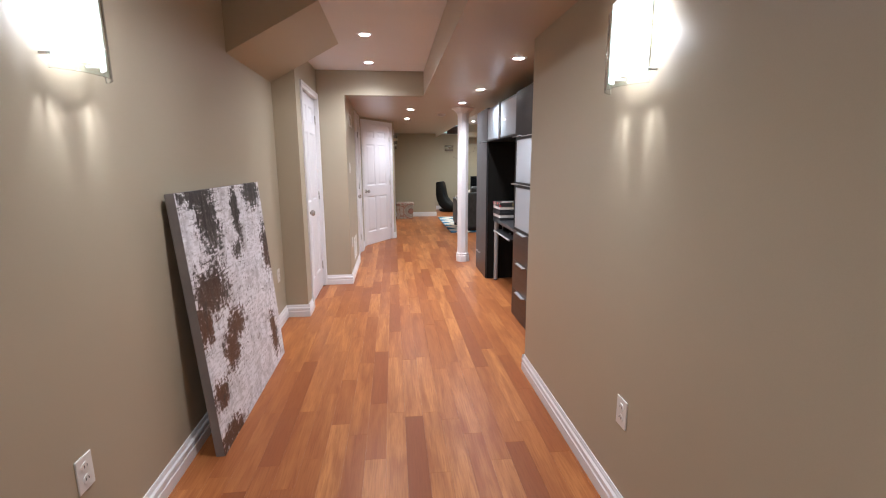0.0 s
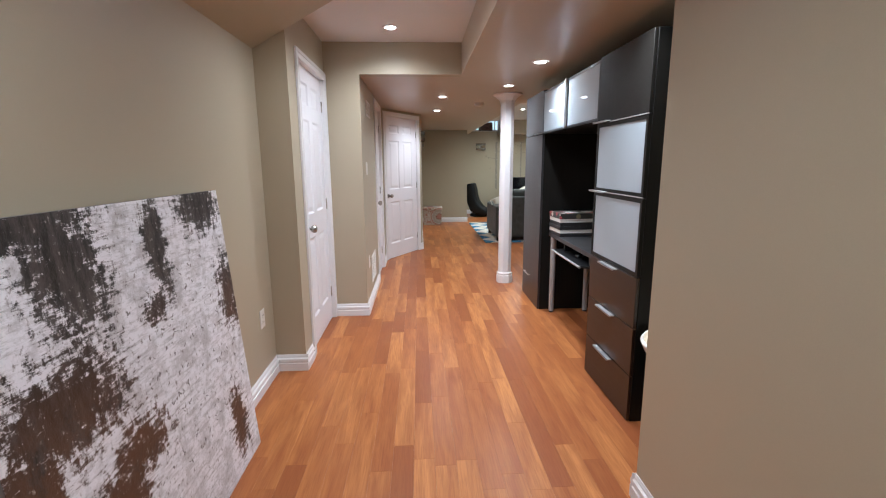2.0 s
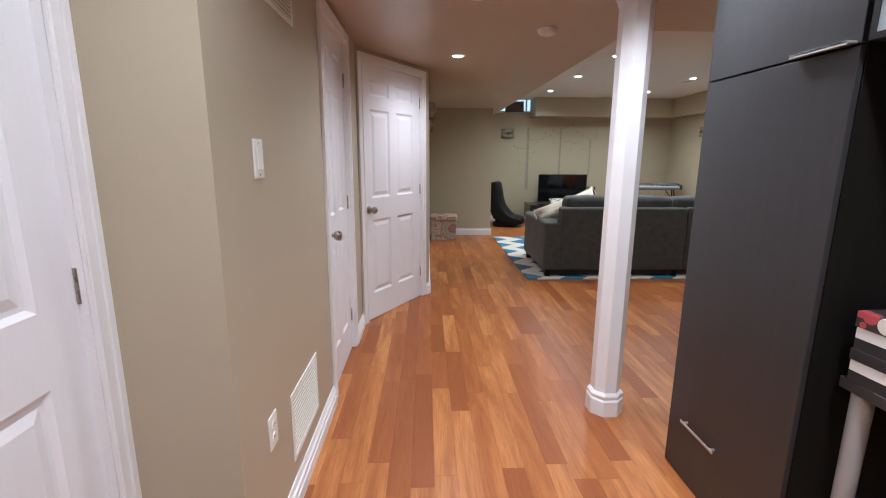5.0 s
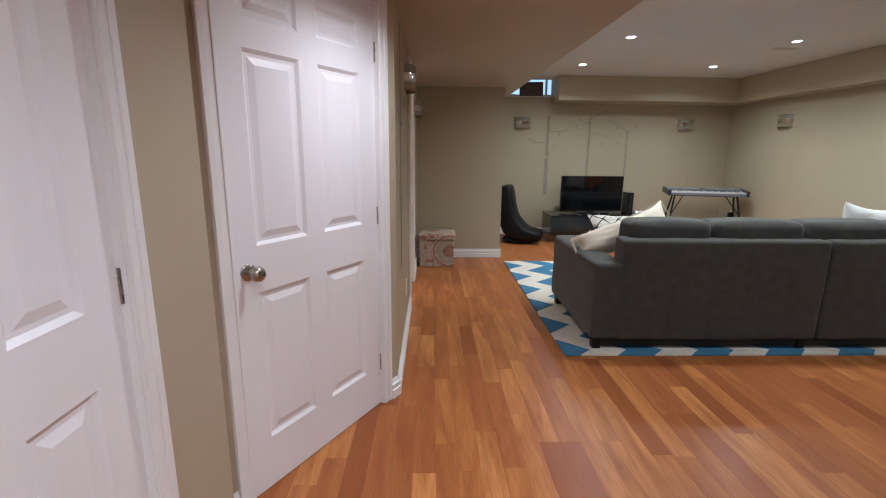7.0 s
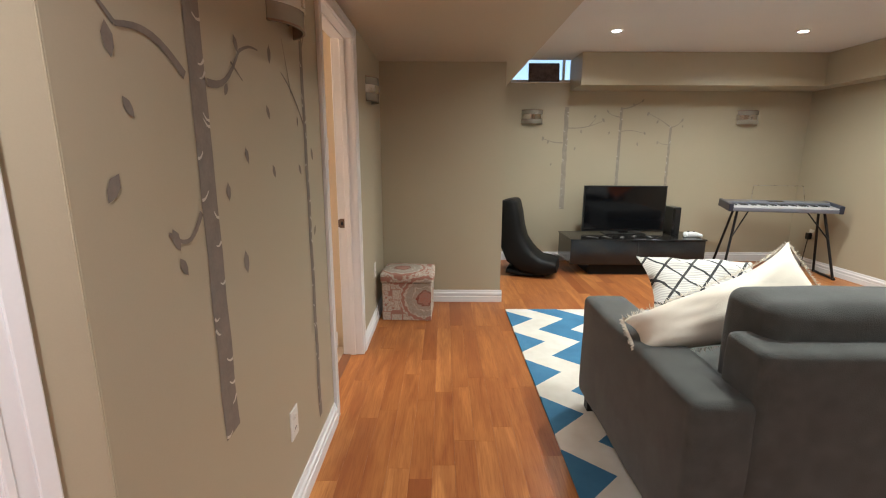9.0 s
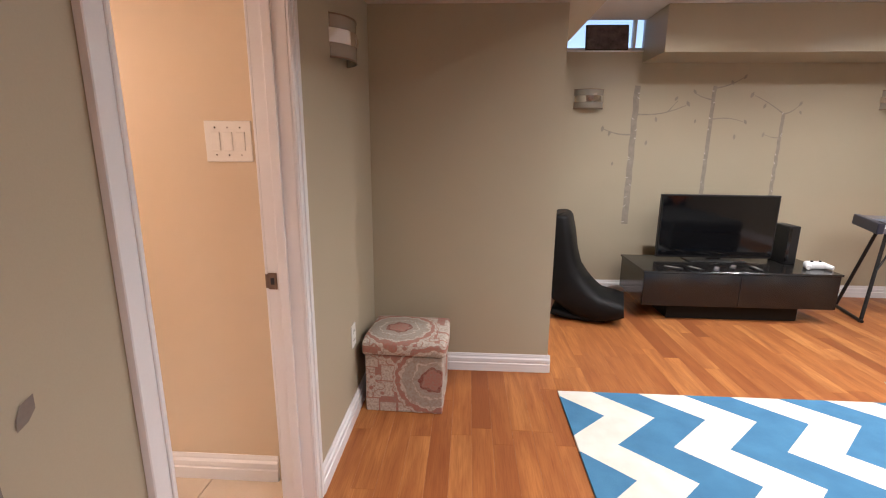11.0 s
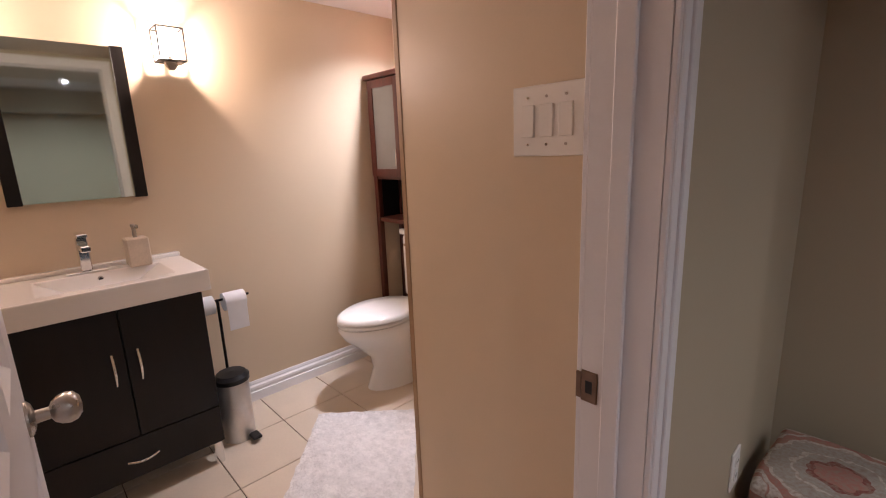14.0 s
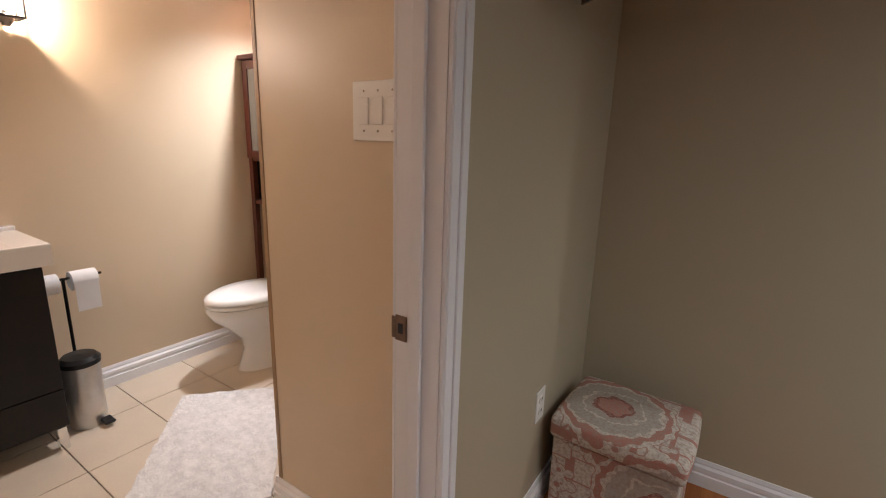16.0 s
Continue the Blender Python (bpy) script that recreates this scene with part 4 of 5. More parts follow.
ORANGE = surface("orange_cloth", (0.80, 0.20, 0.04), 0.8, 0.1, 9, 260, 0.4)
WHITE_CLOTH = surface("white_cloth", (0.75, 0.75, 0.76), 0.85, 0.05, 9, 260, 0.4)
pillow("throw_pillow", pose(2.06, 9.53, 0.740, -42, -12, 6), 0.84, 0.38, 0.23, LINEN, "large cream fringed linen pillow on the sofa arm", 3, True, 0.6)
pillow("throw_pillow", pose(2.36, 10.20, 0.66, -58, 2, -4), 0.66, 0.42, 0.15, TRELLIS, "white pillow with black trellis lines", 5)
pillow("throw_pillow", pose(4.02, 9.55, 0.76, -14, 10, 10), 0.46, 0.46, 0.16, WHITE_CLOTH, "white pillow with dark lines on the sofa", 7)
pillow("throw_pillow", pose(4.36, 9.62, 0.74, -14, 45, 0), 0.42, 0.42, 0.15, ORANGE, "bright orange pillow on the sofa", 9)

# chevron rug
m, n, l, b = nodes_of("chevron_weave")
geo = n.new("ShaderNodeNewGeometry")
sx = n.new("ShaderNodeSeparateXYZ")
l.new(geo.outputs["Position"], sx.inputs[0])


def math_node(op, a, v=None, other=None):
    k = n.new("ShaderNodeMath")
    k.operation = op
    l.new(a, k.inputs[0])
    if v is not None:
        k.inputs[1].default_value = v
    if other is not None:
        l.new(other, k.inputs[1])
    return k.outputs[0]


zig = math_node("MULTIPLY", math_node("PINGPONG", math_node("SUBTRACT", sx.outputs[1], 11.65), 0.24), 1.10)
away = math_node("SUBTRACT", math_node("SUBTRACT", sx.outputs[0], None, zig), 1.655)
bands = math_node("LESS_THAN", math_node("FRACT", math_node("MULTIPLY", away, 1 / 0.52)), 0.5)
fine, broad = noise_of(n, l, 260, 2), noise_of(n, l, 7, 3)
blue = mix_colours(n, l, ramp_of(n, l, broad, 0.3, 0.7), (0.045, 0.165, 0.300), (0.060, 0.210, 0.370))
cream = mix_colours(n, l, ramp_of(n, l, broad, 0.3, 0.7), (0.66, 0.62, 0.54), (0.76, 0.73, 0.66))
l.new(mix_colours(n, l, bands, cream, blue), b.inputs["Base Color"])
b.inputs["Roughness"].default_value = 0.95
bump_to(n, l, b, fine, 0.7, 0.002)
RUG = m
rug = thing("area_rug", pose(0, 0, 0), "blue and cream chevron rug under the sofa", "rug")
bm = bmesh.new()
bmesh.ops.create_grid(bm, x_segments=40, y_segments=34, size=0.5, matrix=Matrix.Translation((3.18, 10.29, 0.011)) @ Matrix.Diagonal((3.44, 2.72, 1, 1)))
for v in bm.verts:
    v.co.z += 0.0012 * noise.noise(v.co * 2.5)
top = list(bm.faces)
got = bmesh.ops.extrude_face_region(bm, geom=top)
for v in got["geom"]:
    if isinstance(v, bmesh.types.BMVert):
        v.co.z = 0.001
part("woven_sheet", bm, RUG, rug)

# television on its low stand
GLOSS = surface("gloss_black_brown", (0.012, 0.011, 0.0105), 0.16, 0.15, 4, 80, 0.03)
SCREEN = surface("dark_screen", (0.004, 0.004, 0.005), 0.06, 0.05, 4, 80, 0.0)
stand = thing("tv_stand", pose(0, 0, 0), "low dark brown media bench with a recessed plinth", "tv stand")
part("plinth", boxed(2.60, 12.93, 0.0, 3.66, 13.38, 0.13, 0.003), BLACKBROWN, stand)
part("body", boxed(2.36, 12.86, 0.13, 3.90, 13.42, 0.41, 0.004), GLOSS, stand)
part("top", boxed(2.35, 12.85, 0.41, 3.91, 13.43, 0.428, 0.003), GLOSS, stand)
part("drawer_gap", boxed(3.128, 12.857, 0.14, 3.132, 12.8605, 0.40), BLACK, stand)
tv = thing("television", pose(0, 0, 0), "black flat-screen television, off, on the media bench", "television")
part("bezel", boxed(2.595, 13.245, 0.455, 3.590, 13.290, 1.01, 0.006), BLACK, tv)
part("screen", boxed(2.610, 13.2425, 0.475, 3.575, 13.2465, 0.997), SCREEN, tv, "dark glossy screen")
part("neck", boxed(3.05, 13.26, 0.436, 3.16, 13.29, 0.47), BLACK, tv)
part("foot", boxed(2.86, 13.18, 0.428, 3.35, 13.36, 0.438, 0.004), BLACK, tv)
con = thing("game_console", pose(3.70, 13.28, 0.428), "black upright game console beside the television", "console")
part("case", boxed(-0.045, -0.10, 0, 0.05, 0.12, 0.33, 0.006), BLACK, con)
part("vent_line", boxed(-0.0455, -0.1008, 0.03, -0.020, -0.0995, 0.31), SCREEN, con)
pad = thing("game_controller", pose(3.82, 13.06, 0.428) @ Matrix.Scale(1.3, 4), "white game controller on the media bench", "controller")
bm = cushion(bmesh.new(), -0.055, -0.03, 0.0, 0.055, 0.03, 0.045, 0.014, 0.004, 3, 3)
part("shell", bm, WHITE_CLOTH, pad, "", 60)
for s in (-1, 1):
    part("grip", tube(bmesh.new(), (s * 0.045, -0.005, 0.022), (s * 0.075, -0.06, 0.016), 0.022, 0.013, 14), WHITE_CLOTH, pad, "", 60)
    part("thumbstick", lathe(bmesh.new(), [(0.008, 0.04), (0.008, 0.052), (0.0, 0.053)], 12, pose(s * 0.026, -0.008, 0)), BLACK, pad, "", 40)
rng = random.Random(8)
for k in range(5):
    x, y = 2.62 + k * 0.17, 12.95 + rng.uniform(-0.03, 0.05)
    c = thing("remote_control", pose(x, y, 0.428, 0, 0, rng.uniform(-60, 60)), "small black remote control on the media bench", "remote", "remotes on the bench")
    part("body", boxed(-0.02, -0.07, 0, 0.02, 0.07, 0.014, 0.004), BLACK, c)
    part("buttons", boxed(-0.012, -0.04, 0.014, 0.012, 0.05, 0.0155), CANVAS_SIDE, c)

# rocker gaming chair
LEATHER = surface("black_leatherette", (0.007, 0.007, 0.0075), 0.5, 0.15, 6, 180, 0.35, dist=0.001)
LEATHER.node_tree.nodes["Principled BSDF"].inputs["Specular IOR Level"].default_value = 0.2
chair = thing("rocker_chair", pose(1.90, 12.94, 0, 0, 0, -18) @ pose(-1.955, -0.22, 0) @ Matrix.Diagonal((1, 1, 0.97, 1)), "black curved legless floor gaming chair", "chair")
side = [(1.712, 0.895, 0.055), (1.713, 0.888, 0.085), (1.715, 0.865, 0.105), (1.725, 0.72, 0.130), (1.740, 0.56, 0.140), (1.775, 0.40, 0.150), (1.845, 0.265, 0.165), (1.96, 0.175, 0.145), (2.08, 0.130, 0.115), (2.20, 0.130, 0.095), (2.285, 0.140, 0.060)]


def ribbon(bm, pts, y0, y1, grow=0.0, cut=0.0):
    """A padded strip along the side profile."""
    n = 10
    rows = []
    for i, (x, z, t) in enumerate(pts):
        a, c = pts[max(0, i - 1)], pts[min(len(pts) - 1, i + 1)]
        d = Vector((c[0] - a[0], 0, c[1] - a[1])).normalized()
        nrm = Vector((-d.z, 0, d.x))
        if nrm.x < 0 and abs(nrm.x) > abs(nrm.z):
            nrm = -nrm
        if nrm.z < 0 and abs(nrm.z) >= abs(nrm.x):
            nrm = -nrm
        ring = []
        for k in range(2 * n):
            ang = math.pi * 2 * k / (2 * n)
            cy, cz = math.cos(ang), math.sin(ang)
            yy = (y0 + y1) / 2 + (y1 - y0) / 2 * math.copysign(abs(cy) ** 0.4, cy)
            ring.append(bm.verts.new(Vector((x, yy, z)) + nrm * (t + grow) * math.copysign(abs(cz) ** 0.6, cz)))
        rows.append(ring)
    for p, q in zip(rows, rows[1:]):
        for k in range(2 * n):
            bm.faces.new((p[k], p[(k + 1) % (2 * n)], q[(k + 1) % (2 * n)], q[k]))
    bm.faces.new(rows[0]), bm.faces.new(rows[-1][::-1])
    return bm


part("shell", ribbon(bmesh.new(), side, 0.0, 0.46), LEATHER, chair, "", 60)
part("rocker_base", ribbon(bmesh.new(), [(1.72, 0.060, 0.035), (1.85, 0.042, 0.040), (2.0, 0.036, 0.035), (2.15, 0.045, 0.030)], 0.04, 0.42), LEATHER, chair, "", 60)

# digital piano
SILVER = surface("silver_plastic", (0.17, 0.18, 0.22), 0.35, 0.08, 12, 200, 0.05)
KEY_W = surface("white_key", (0.62, 0.63, 0.66), 0.25, 0.02)
piano = thing("digital_piano", pose(4.78, 13.02, 0, 0, 0, -13), "silver electric keyboard on a black folding stand", "keyboard")
part("body", boxed(-0.56, -0.17, 0.755, 0.56, 0.19, 0.80, 0.012, 2), SILVER, piano)
part("control_panel", boxed(-0.55, 0.02, 0.80, 0.55, 0.185, 0.835, 0.012, 2), SILVER, piano)
for s in (-1, 1):
    part("end_cheek", boxed(s * 0.545 - 0.024, -0.176, 0.752, s * 0.545 + 0.024, 0.194, 0.842, 0.010, 2), surface("navy_plastic", (0.030, 0.034, 0.055), 0.35, 0.1, 12, 200, 0.05), piano, "dark navy end block")
part("display", boxed(-0.08, 0.06, 0.8355, 0.08, 0.13, 0.8375), SCREEN, piano)
for s in (-1, 1):
    part("speaker_grille", boxed(s * 0.40 - 0.12, 0.04, 0.8355, s * 0.40 + 0.12, 0.16, 0.8385, 0.001), CANVAS_SIDE, piano)
for k in range(36):
    part("white_key", boxed(-0.522 + k * 0.029, -0.165, 0.80, -0.522 + k * 0.029 + 0.0275, 0.018, 0.812), KEY_W, piano)
for k in range(35):
    if k % 7 not in (2, 6):
        part("black_key", boxed(-0.500 + k * 0.029, -0.075, 0.812, -0.500 + k * 0.029 + 0.013, 0.016, 0.822), BLACK, piano)
bm = bmesh.new()
for a, c in (((-0.22, 0.19, 0.835), (-0.20, 0.235, 1.0)), ((0.34, 0.19, 0.835), (0.32, 0.235, 1.0)), ((-0.20, 0.235, 1.0), (0.32, 0.235, 1.0))):
    tube(bm, a, c, 0.003, sides=8)
part("music_rest", bm, NICKEL, piano, "thin wire music rest")
part("crossbar", tube(bmesh.new(), (-0.50, 0.0, 0.738), (0.50, 0.0, 0.738), 0.016, sides=12), BLACK, piano, "", 40)
for s in (-1, 1):
    for y in (-0.20, 0.20):
        part("stand_leg", tube(bmesh.new(), (s * 0.44, y * 0.3, 0.74), (s * 0.56, y, 0.0), 0.014, sides=12), BLACK, piano, "", 40)
    part("brace", tube(bmesh.new(), (s * 0.30, 0, 0.735), (s * 0.488, -0.13, 0.44), 0.008, sides=10), BLACK, piano, "", 40)
    part("foot_bar", tube(bmesh.new(), (s * 0.56, -0.22, 0.014), (s * 0.56, 0.22, 0.014), 0.014, sides=12), BLACK, piano, "", 40)
lift = pose(0, 0, 0.775, 5, 0, 0) @ pose(0, 0, -0.775)
for o in piano.children:
    if o.name.split(".")[0] not in ("crossbar", "stand_leg", "brace", "foot_bar"):
        o.matrix_basis = lift
plug = thing("power_plug", pose(5.44, 13.30, 0.40), "black power adapter in the wall outlet", "plug")
part("case", boxed(-0.05, -0.025, -0.04, 0.0, 0.025, 0.04, 0.004), BLACK, plug)
part("cord", tube(bmesh.new(), (-0.03, 0, -0.04), (-0.05, 0.02, -0.395), 0.004, sides=8), BLACK, plug)

# folding metal stand near the sofa back
rack = thing("folding_stand", pose(0, 0, 0), "grey tubular metal stand on the wood floor", "stand")
part("floor_bar", tube(bmesh.new(), (3.17, 8.30, 0.018), (4.0, 8.42, 0.018), 0.018, sides=14), TRIM, rack, "", 40)
part("leg", tube(bmesh.new(), (3.15, 8.27, 0.022), (3.72, 8.36, 0.50), 0.022, sides=16), SILVER, rack, "", 40)
part("leg", tube(bmesh.new(), (4.0, 8.40, 0.022), (3.72, 8.36, 0.50), 0.022, sides=16), SILVER, rack, "", 40)
part("hinge_block", boxed(3.685, 8.325, 0.47, 3.755, 8.395, 0.54, 0.006), BLACK, rack)

# patterned storage cube
m, n, l, b = nodes_of("medallion_cloth")
co = n.new("ShaderNodeTexCoord").outputs["Object"]
CREAM, CORAL, TAUPE, DEEP = (0.58, 0.51, 0.44), (0.40, 0.175, 0.135), (0.40, 0.36, 0.31), (0.24, 0.075, 0.055)


def lowest(a, c):
    k = n.new("ShaderNodeMath")
    k.operation = "MINIMUM"
    l.new(a, k.inputs[0]), l.new(c, k.inputs[1])
    return k.outputs[0]


reach = None
for centre in ((-0.05, -0.01, 0.405), (0.150, -0.18, 0.195), (0.19, 0.07, 0.16), (-0.19, 0.02, 0.16)):
    far = n.new("ShaderNodeVectorMath")
    far.operation = "DISTANCE"
    far.inputs[1].default_value = centre
    l.new(co, far.inputs[0])
    reach = far.outputs["Value"] if reach is None else lowest(reach, far.outputs["Value"])
petals = n.new("ShaderNodeTexVoronoi")
petals.inputs["Scale"].default_value = 24
l.new(co, petals.inputs["Vector"])
wob = n.new("ShaderNodeMath")
wob.operation, wob.inputs[1].default_value = "MULTIPLY_ADD", 0.030
l.new(petals.outputs["Distance"], wob.inputs[0]), l.new(reach, wob.inputs[2])
unit = n.new("ShaderNodeMath")
unit.operation, unit.inputs[1].default_value = "MULTIPLY", 3.5
l.new(wob.outputs[0], unit.inputs[0])
rings = n.new("ShaderNodeValToRGB")
rings.color_ramp.interpolation = "CONSTANT"
for k, (p, c) in enumerate(((0.0, CORAL), (0.24, DEEP), (0.29, TAUPE), (0.40, CREAM), (0.43, TAUPE), (0.60, CREAM), (0.65, CORAL), (0.74, CREAM), (0.79, CORAL))):
    e = rings.color_ramp.elements[k] if k < 2 else rings.color_ramp.elements.new(p)
    e.position, e.color = p, (*c, 1)
l.new(unit.outputs[0], rings.inputs[0])
steps = n.new("ShaderNodeTexVoronoi")
steps.distance = "CHEBYCHEV"
steps.inputs["Scale"].default_value, steps.inputs["Randomness"].default_value = 10, 0.35
l.new(co, steps.inputs["Vector"])
blocks = mix_colours(n, l, ramp_of(n, l, steps.outputs["Distance"], 0.42, 0.44), CREAM, CORAL)
cloth = mix_colours(n, l, ramp_of(n, l, unit.outputs[0], 0.80, 0.81), rings.outputs[0], blocks)
worn = mix_colours(n, l, ramp_of(n, l, noise_of(n, l, 90, 3), 0.25, 0.60), (0.33, 0.24, 0.19), cloth)
l.new(worn, b.inputs["Base Color"])
b.inputs["Roughness"].default_value = 0.9
bump_to(n, l, b, noise_of(n, l, 220, 2), 0.4)
MEDAL = m
ott = thing("storage_ottoman", pose(0.602, 11.565, 0, 0, 0, -2), "cream and coral medallion fabric storage cube with a lid", "ottoman")
part("body", boxed(-0.205, -0.18, 0.0, 0.205, 0.18, 0.325, 0.006, 2), MEDAL, ott)
part("lid", cushion(bmesh.new(), -0.217, -0.192, 0.327, 0.217, 0.192, 0.405, 0.016, 0.012, 4), MEDAL, ott, "", 50)

# window high in the far wall
win = tagged(new("window_1"), "small basement window with white frame above eye level", "window", "", "structure")
bm = bmesh.new()
for x0, z0, x1, z1 in ((1.72, 2.25, 2.50, 2.28), (1.72, 2.53, 2.50, 2.56), (1.72, 2.28, 1.75, 2.53), (2.47, 2.28, 2.50, 2.53), (2.37, 2.28, 2.395, 2.53)):
    box(bm, x0, 13.70, z0, x1, 13.76, z1, 0.003)
part("window_frame", bm, TRIM, win)
pane = part("pane", boxed(1.75, 13.728, 2.28, 2.47, 13.733, 2.53), glass("window_glass"), win)
pane.visible_shadow = False
part("window_sill", boxed(1.722, 13.640, 2.236, 2.498, 13.70, 2.2495, 0.003), TRIM, win)
ornament = thing("framed_picture", pose(2.13, 13.655, 2.2505, -8), "small brown framed picture on the window sill", "picture")
part("frame", boxed(-0.19, 0.0, 0, 0.19, 0.02, 0.225, 0.006), ESPRESSO, ornament)
part("image", boxed(-0.178, -0.002, 0.012, 0.178, 0.001, 0.213), surface("sepia_print", (0.115, 0.080, 0.075), 0.5, 0.75, 16, 60, 0.1), ornament, "mottled brown picture")
LEAVES = surface("garden_green", (0.10, 0.22, 0.06), 0.8, 0.6, 6, 40, 0.5)
WELL = surface("pale_gravel", (0.55, 0.55, 0.52), 0.9, 0.3, 10, 60, 0.6)
structure("ground", boxed(-30, 13.80, 2.0, 30, 60, 2.16), WELL, "pale gravel ground outside the window", "ground")
bm, rng = bmesh.new(), random.Random(2)
for k in range(500):
    x, y, z = rng.uniform(1.0, 1.95), rng.uniform(14.9, 15.4), rng.uniform(2.16, 2.75)
    t = pose(x, y, z, rng.uniform(0, 180), rng.uniform(0, 180), rng.uniform(0, 180))
    vs = [bm.verts.new(t @ Vector(c)) for c in ((-0.04, 0, 0), (0, 0.018, 0.004), (0.045, 0, 0), (0, -0.018, 0.004))]
    bm.faces.new(vs)
tagged(part("shrub_leaves", bm, LEAVES), "green garden shrub outside the window", "shrub", "", "stuff")

# birch decals
DECAL = surface("grey_brown_decal", (0.205, 0.170, 0.145), 0.6, 0.2, 20, 120, 0.1)
DECAL_PALE = surface("pale_grey_decal", (0.30, 0.265, 0.215), 0.6, 0.2, 20, 120, 0.1)
PEEL = surface("white_decal_mark", (0.60, 0.55, 0.48), 0.6, 0.1)


def strip(bm, pts, y=-0.0015):
    """A flat tapering band in the x-z plane through (x, z, half width) points."""
    rows = []
    for i, (x, z, w) in enumerate(pts):
        a, c = pts[max(0, i - 1)], pts[min(len(pts) - 1, i + 1)]
        d = Vector((c[0] - a[0], c[1] - a[1])).normalized()
        rows.append((bm.verts.new((x - d.y * w, y, z + d.x * w)), bm.verts.new((x + d.y * w, y, z - d.x * w))))
    for p, q in zip(rows, rows[1:]):
        bm.faces.new((p[0], p[1], q[1], q[0]))
    return bm


def bent(a, c, sag, w0, w1, n=8):
    out = []
    for k in range(n + 1):
        t = k / n
        out.append((a[0] + (c[0] - a[0]) * t, a[1] + (c[1] - a[1]) * t - sag * math.sin(math.pi * t), w0 + (w1 - w0) * t))
    return out


def decal_leaf(bm, x, z, size, ang, y=-0.0016):
    d, e = Vector((math.cos(ang), math.sin(ang))), Vector((-math.sin(ang), math.cos(ang)))
    pts = [(0, 0), (0.35, 0.24), (0.7, 0.20), (1, 0), (0.7, -0.20), (0.35, -0.24)]
    bm.faces.new([bm.verts.new((x + size * (d.x * u + e.x * v), y, z + size * (d.y * u + e.y * v))) for u, v in pts])


def birch(m, x, z0, z1, w, branches, leaves, material, seed, marks=14):
    t = thing("wall_decal", m, "grey birch tree decal stuck on the beige wall", "wall decal", "birch decals")
    rng = random.Random(seed)
    pts = [(x + 0.004 * math.sin(3 * k + seed), z0 + (z1 - z0) * k / 12, w * (0.55 - 0.08 * k / 12)) for k in range(13)]
    part("trunk", strip(bmesh.new(), pts), material, t)
    bm = bmesh.new()
    for k in range(marks):
        z, s = z0 + (z1 - z0) * (k + rng.random()) / marks, rng.choice((-1, 1))
        strip(bm, bent((x + s * w * 0.5, z), (x + s * w * rng.uniform(0.0, 0.2), z + rng.uniform(-0.02, 0.02)), 0.006, 0.004, 0.0015, 4), -0.0024)
    tagged(part("bark_mark", bm, PEEL, t), kind="stuff")
    for a, c, sag, w0 in branches:
        part("branch", strip(bmesh.new(), bent(a, c, sag, w0, w0 * 0.45), -0.0019), material, t)
    for lx, lz, size in leaves:
        bm = bmesh.new()
        decal_leaf(bm, lx, lz, size, rng.uniform(-2.2, -0.9))
        part("leaf", bm, material, t)


# positions on the corridor wall are (distance along the wall, height)
W1 = pose(0.34, 0, 0, 0, 0, 90)
birch(W1, 8.857, 0.639, 2.10, 0.070, [((8.804, 1.536), (8.600, 1.588), -0.03, 0.011), ((8.600, 1.588), (8.529, 1.645), 0, 0.006), ((8.899, 1.536), (9.089, 1.645), 0.035, 0.010), ((9.089, 1.645), (9.222, 1.674), -0.01, 0.005), ((9.032, 1.607), (9.099, 1.569), 0, 0.004), ((8.814, 1.237), (8.705, 1.194), 0.03, 0.008), ((8.705, 1.194), (8.681, 1.209), 0, 0.009)],
      [(8.577, 1.588, 0.06), (8.596, 1.470, 0.045), (8.562, 1.337, 0.06), (8.695, 1.218, 0.055), (9.061, 1.683, 0.05), (9.260, 1.522, 0.05), (9.080, 1.389, 0.05), (9.279, 1.337, 0.05), (8.956, 1.299, 0.05), (9.023, 1.104, 0.07), (9.317, 1.712, 0.06), (9.004, 1.550, 0.04), (8.710, 1.152, 0.05)], DECAL, 1, 22)
birch(W1, 9.654, 0.193, 2.12, 0.040, [((9.640, 1.484), (9.412, 1.645), -0.02, 0.006), ((9.507, 1.588), (9.440, 1.759), 0, 0.004), ((9.668, 1.778), (9.734, 1.873), 0, 0.005)],
      [(9.549, 1.332, 0.05), (9.725, 1.399, 0.06), (9.564, 1.512, 0.04), (9.734, 1.066, 0.05)], DECAL, 2, 26)
W2 = pose(0, 13.65, 0)
birch(W2, 2.43, 0.68, 1.95, 0.055, [((2.43, 1.52), (2.15, 1.57), 0.02, 0.008), ((2.45, 1.70), (2.88, 1.78), 0.03, 0.007), ((2.72, 1.72), (2.80, 1.82), 0, 0.005)], [(2.15, 1.60, 0.06), (2.27, 1.27, 0.04), (2.56, 1.47, 0.05), (2.88, 1.82, 0.06), (2.80, 1.86, 0.05), (2.22, 1.55, 0.05), (2.62, 1.68, 0.05)], DECAL_PALE, 3, 12)
birch(W2, 3.113, 0.95, 1.95, 0.035, [((3.11, 1.93), (3.37, 2.03), 0.02, 0.007), ((3.11, 1.83), (2.94, 1.89), 0.01, 0.006), ((3.12, 1.66), (3.40, 1.64), -0.02, 0.006)], [(3.38, 2.05, 0.05), (2.93, 1.92, 0.05), (3.41, 1.66, 0.05), (3.34, 1.53, 0.05), (2.98, 1.66, 0.04), (3.25, 2.00, 0.05)], DECAL_PALE, 4, 8)
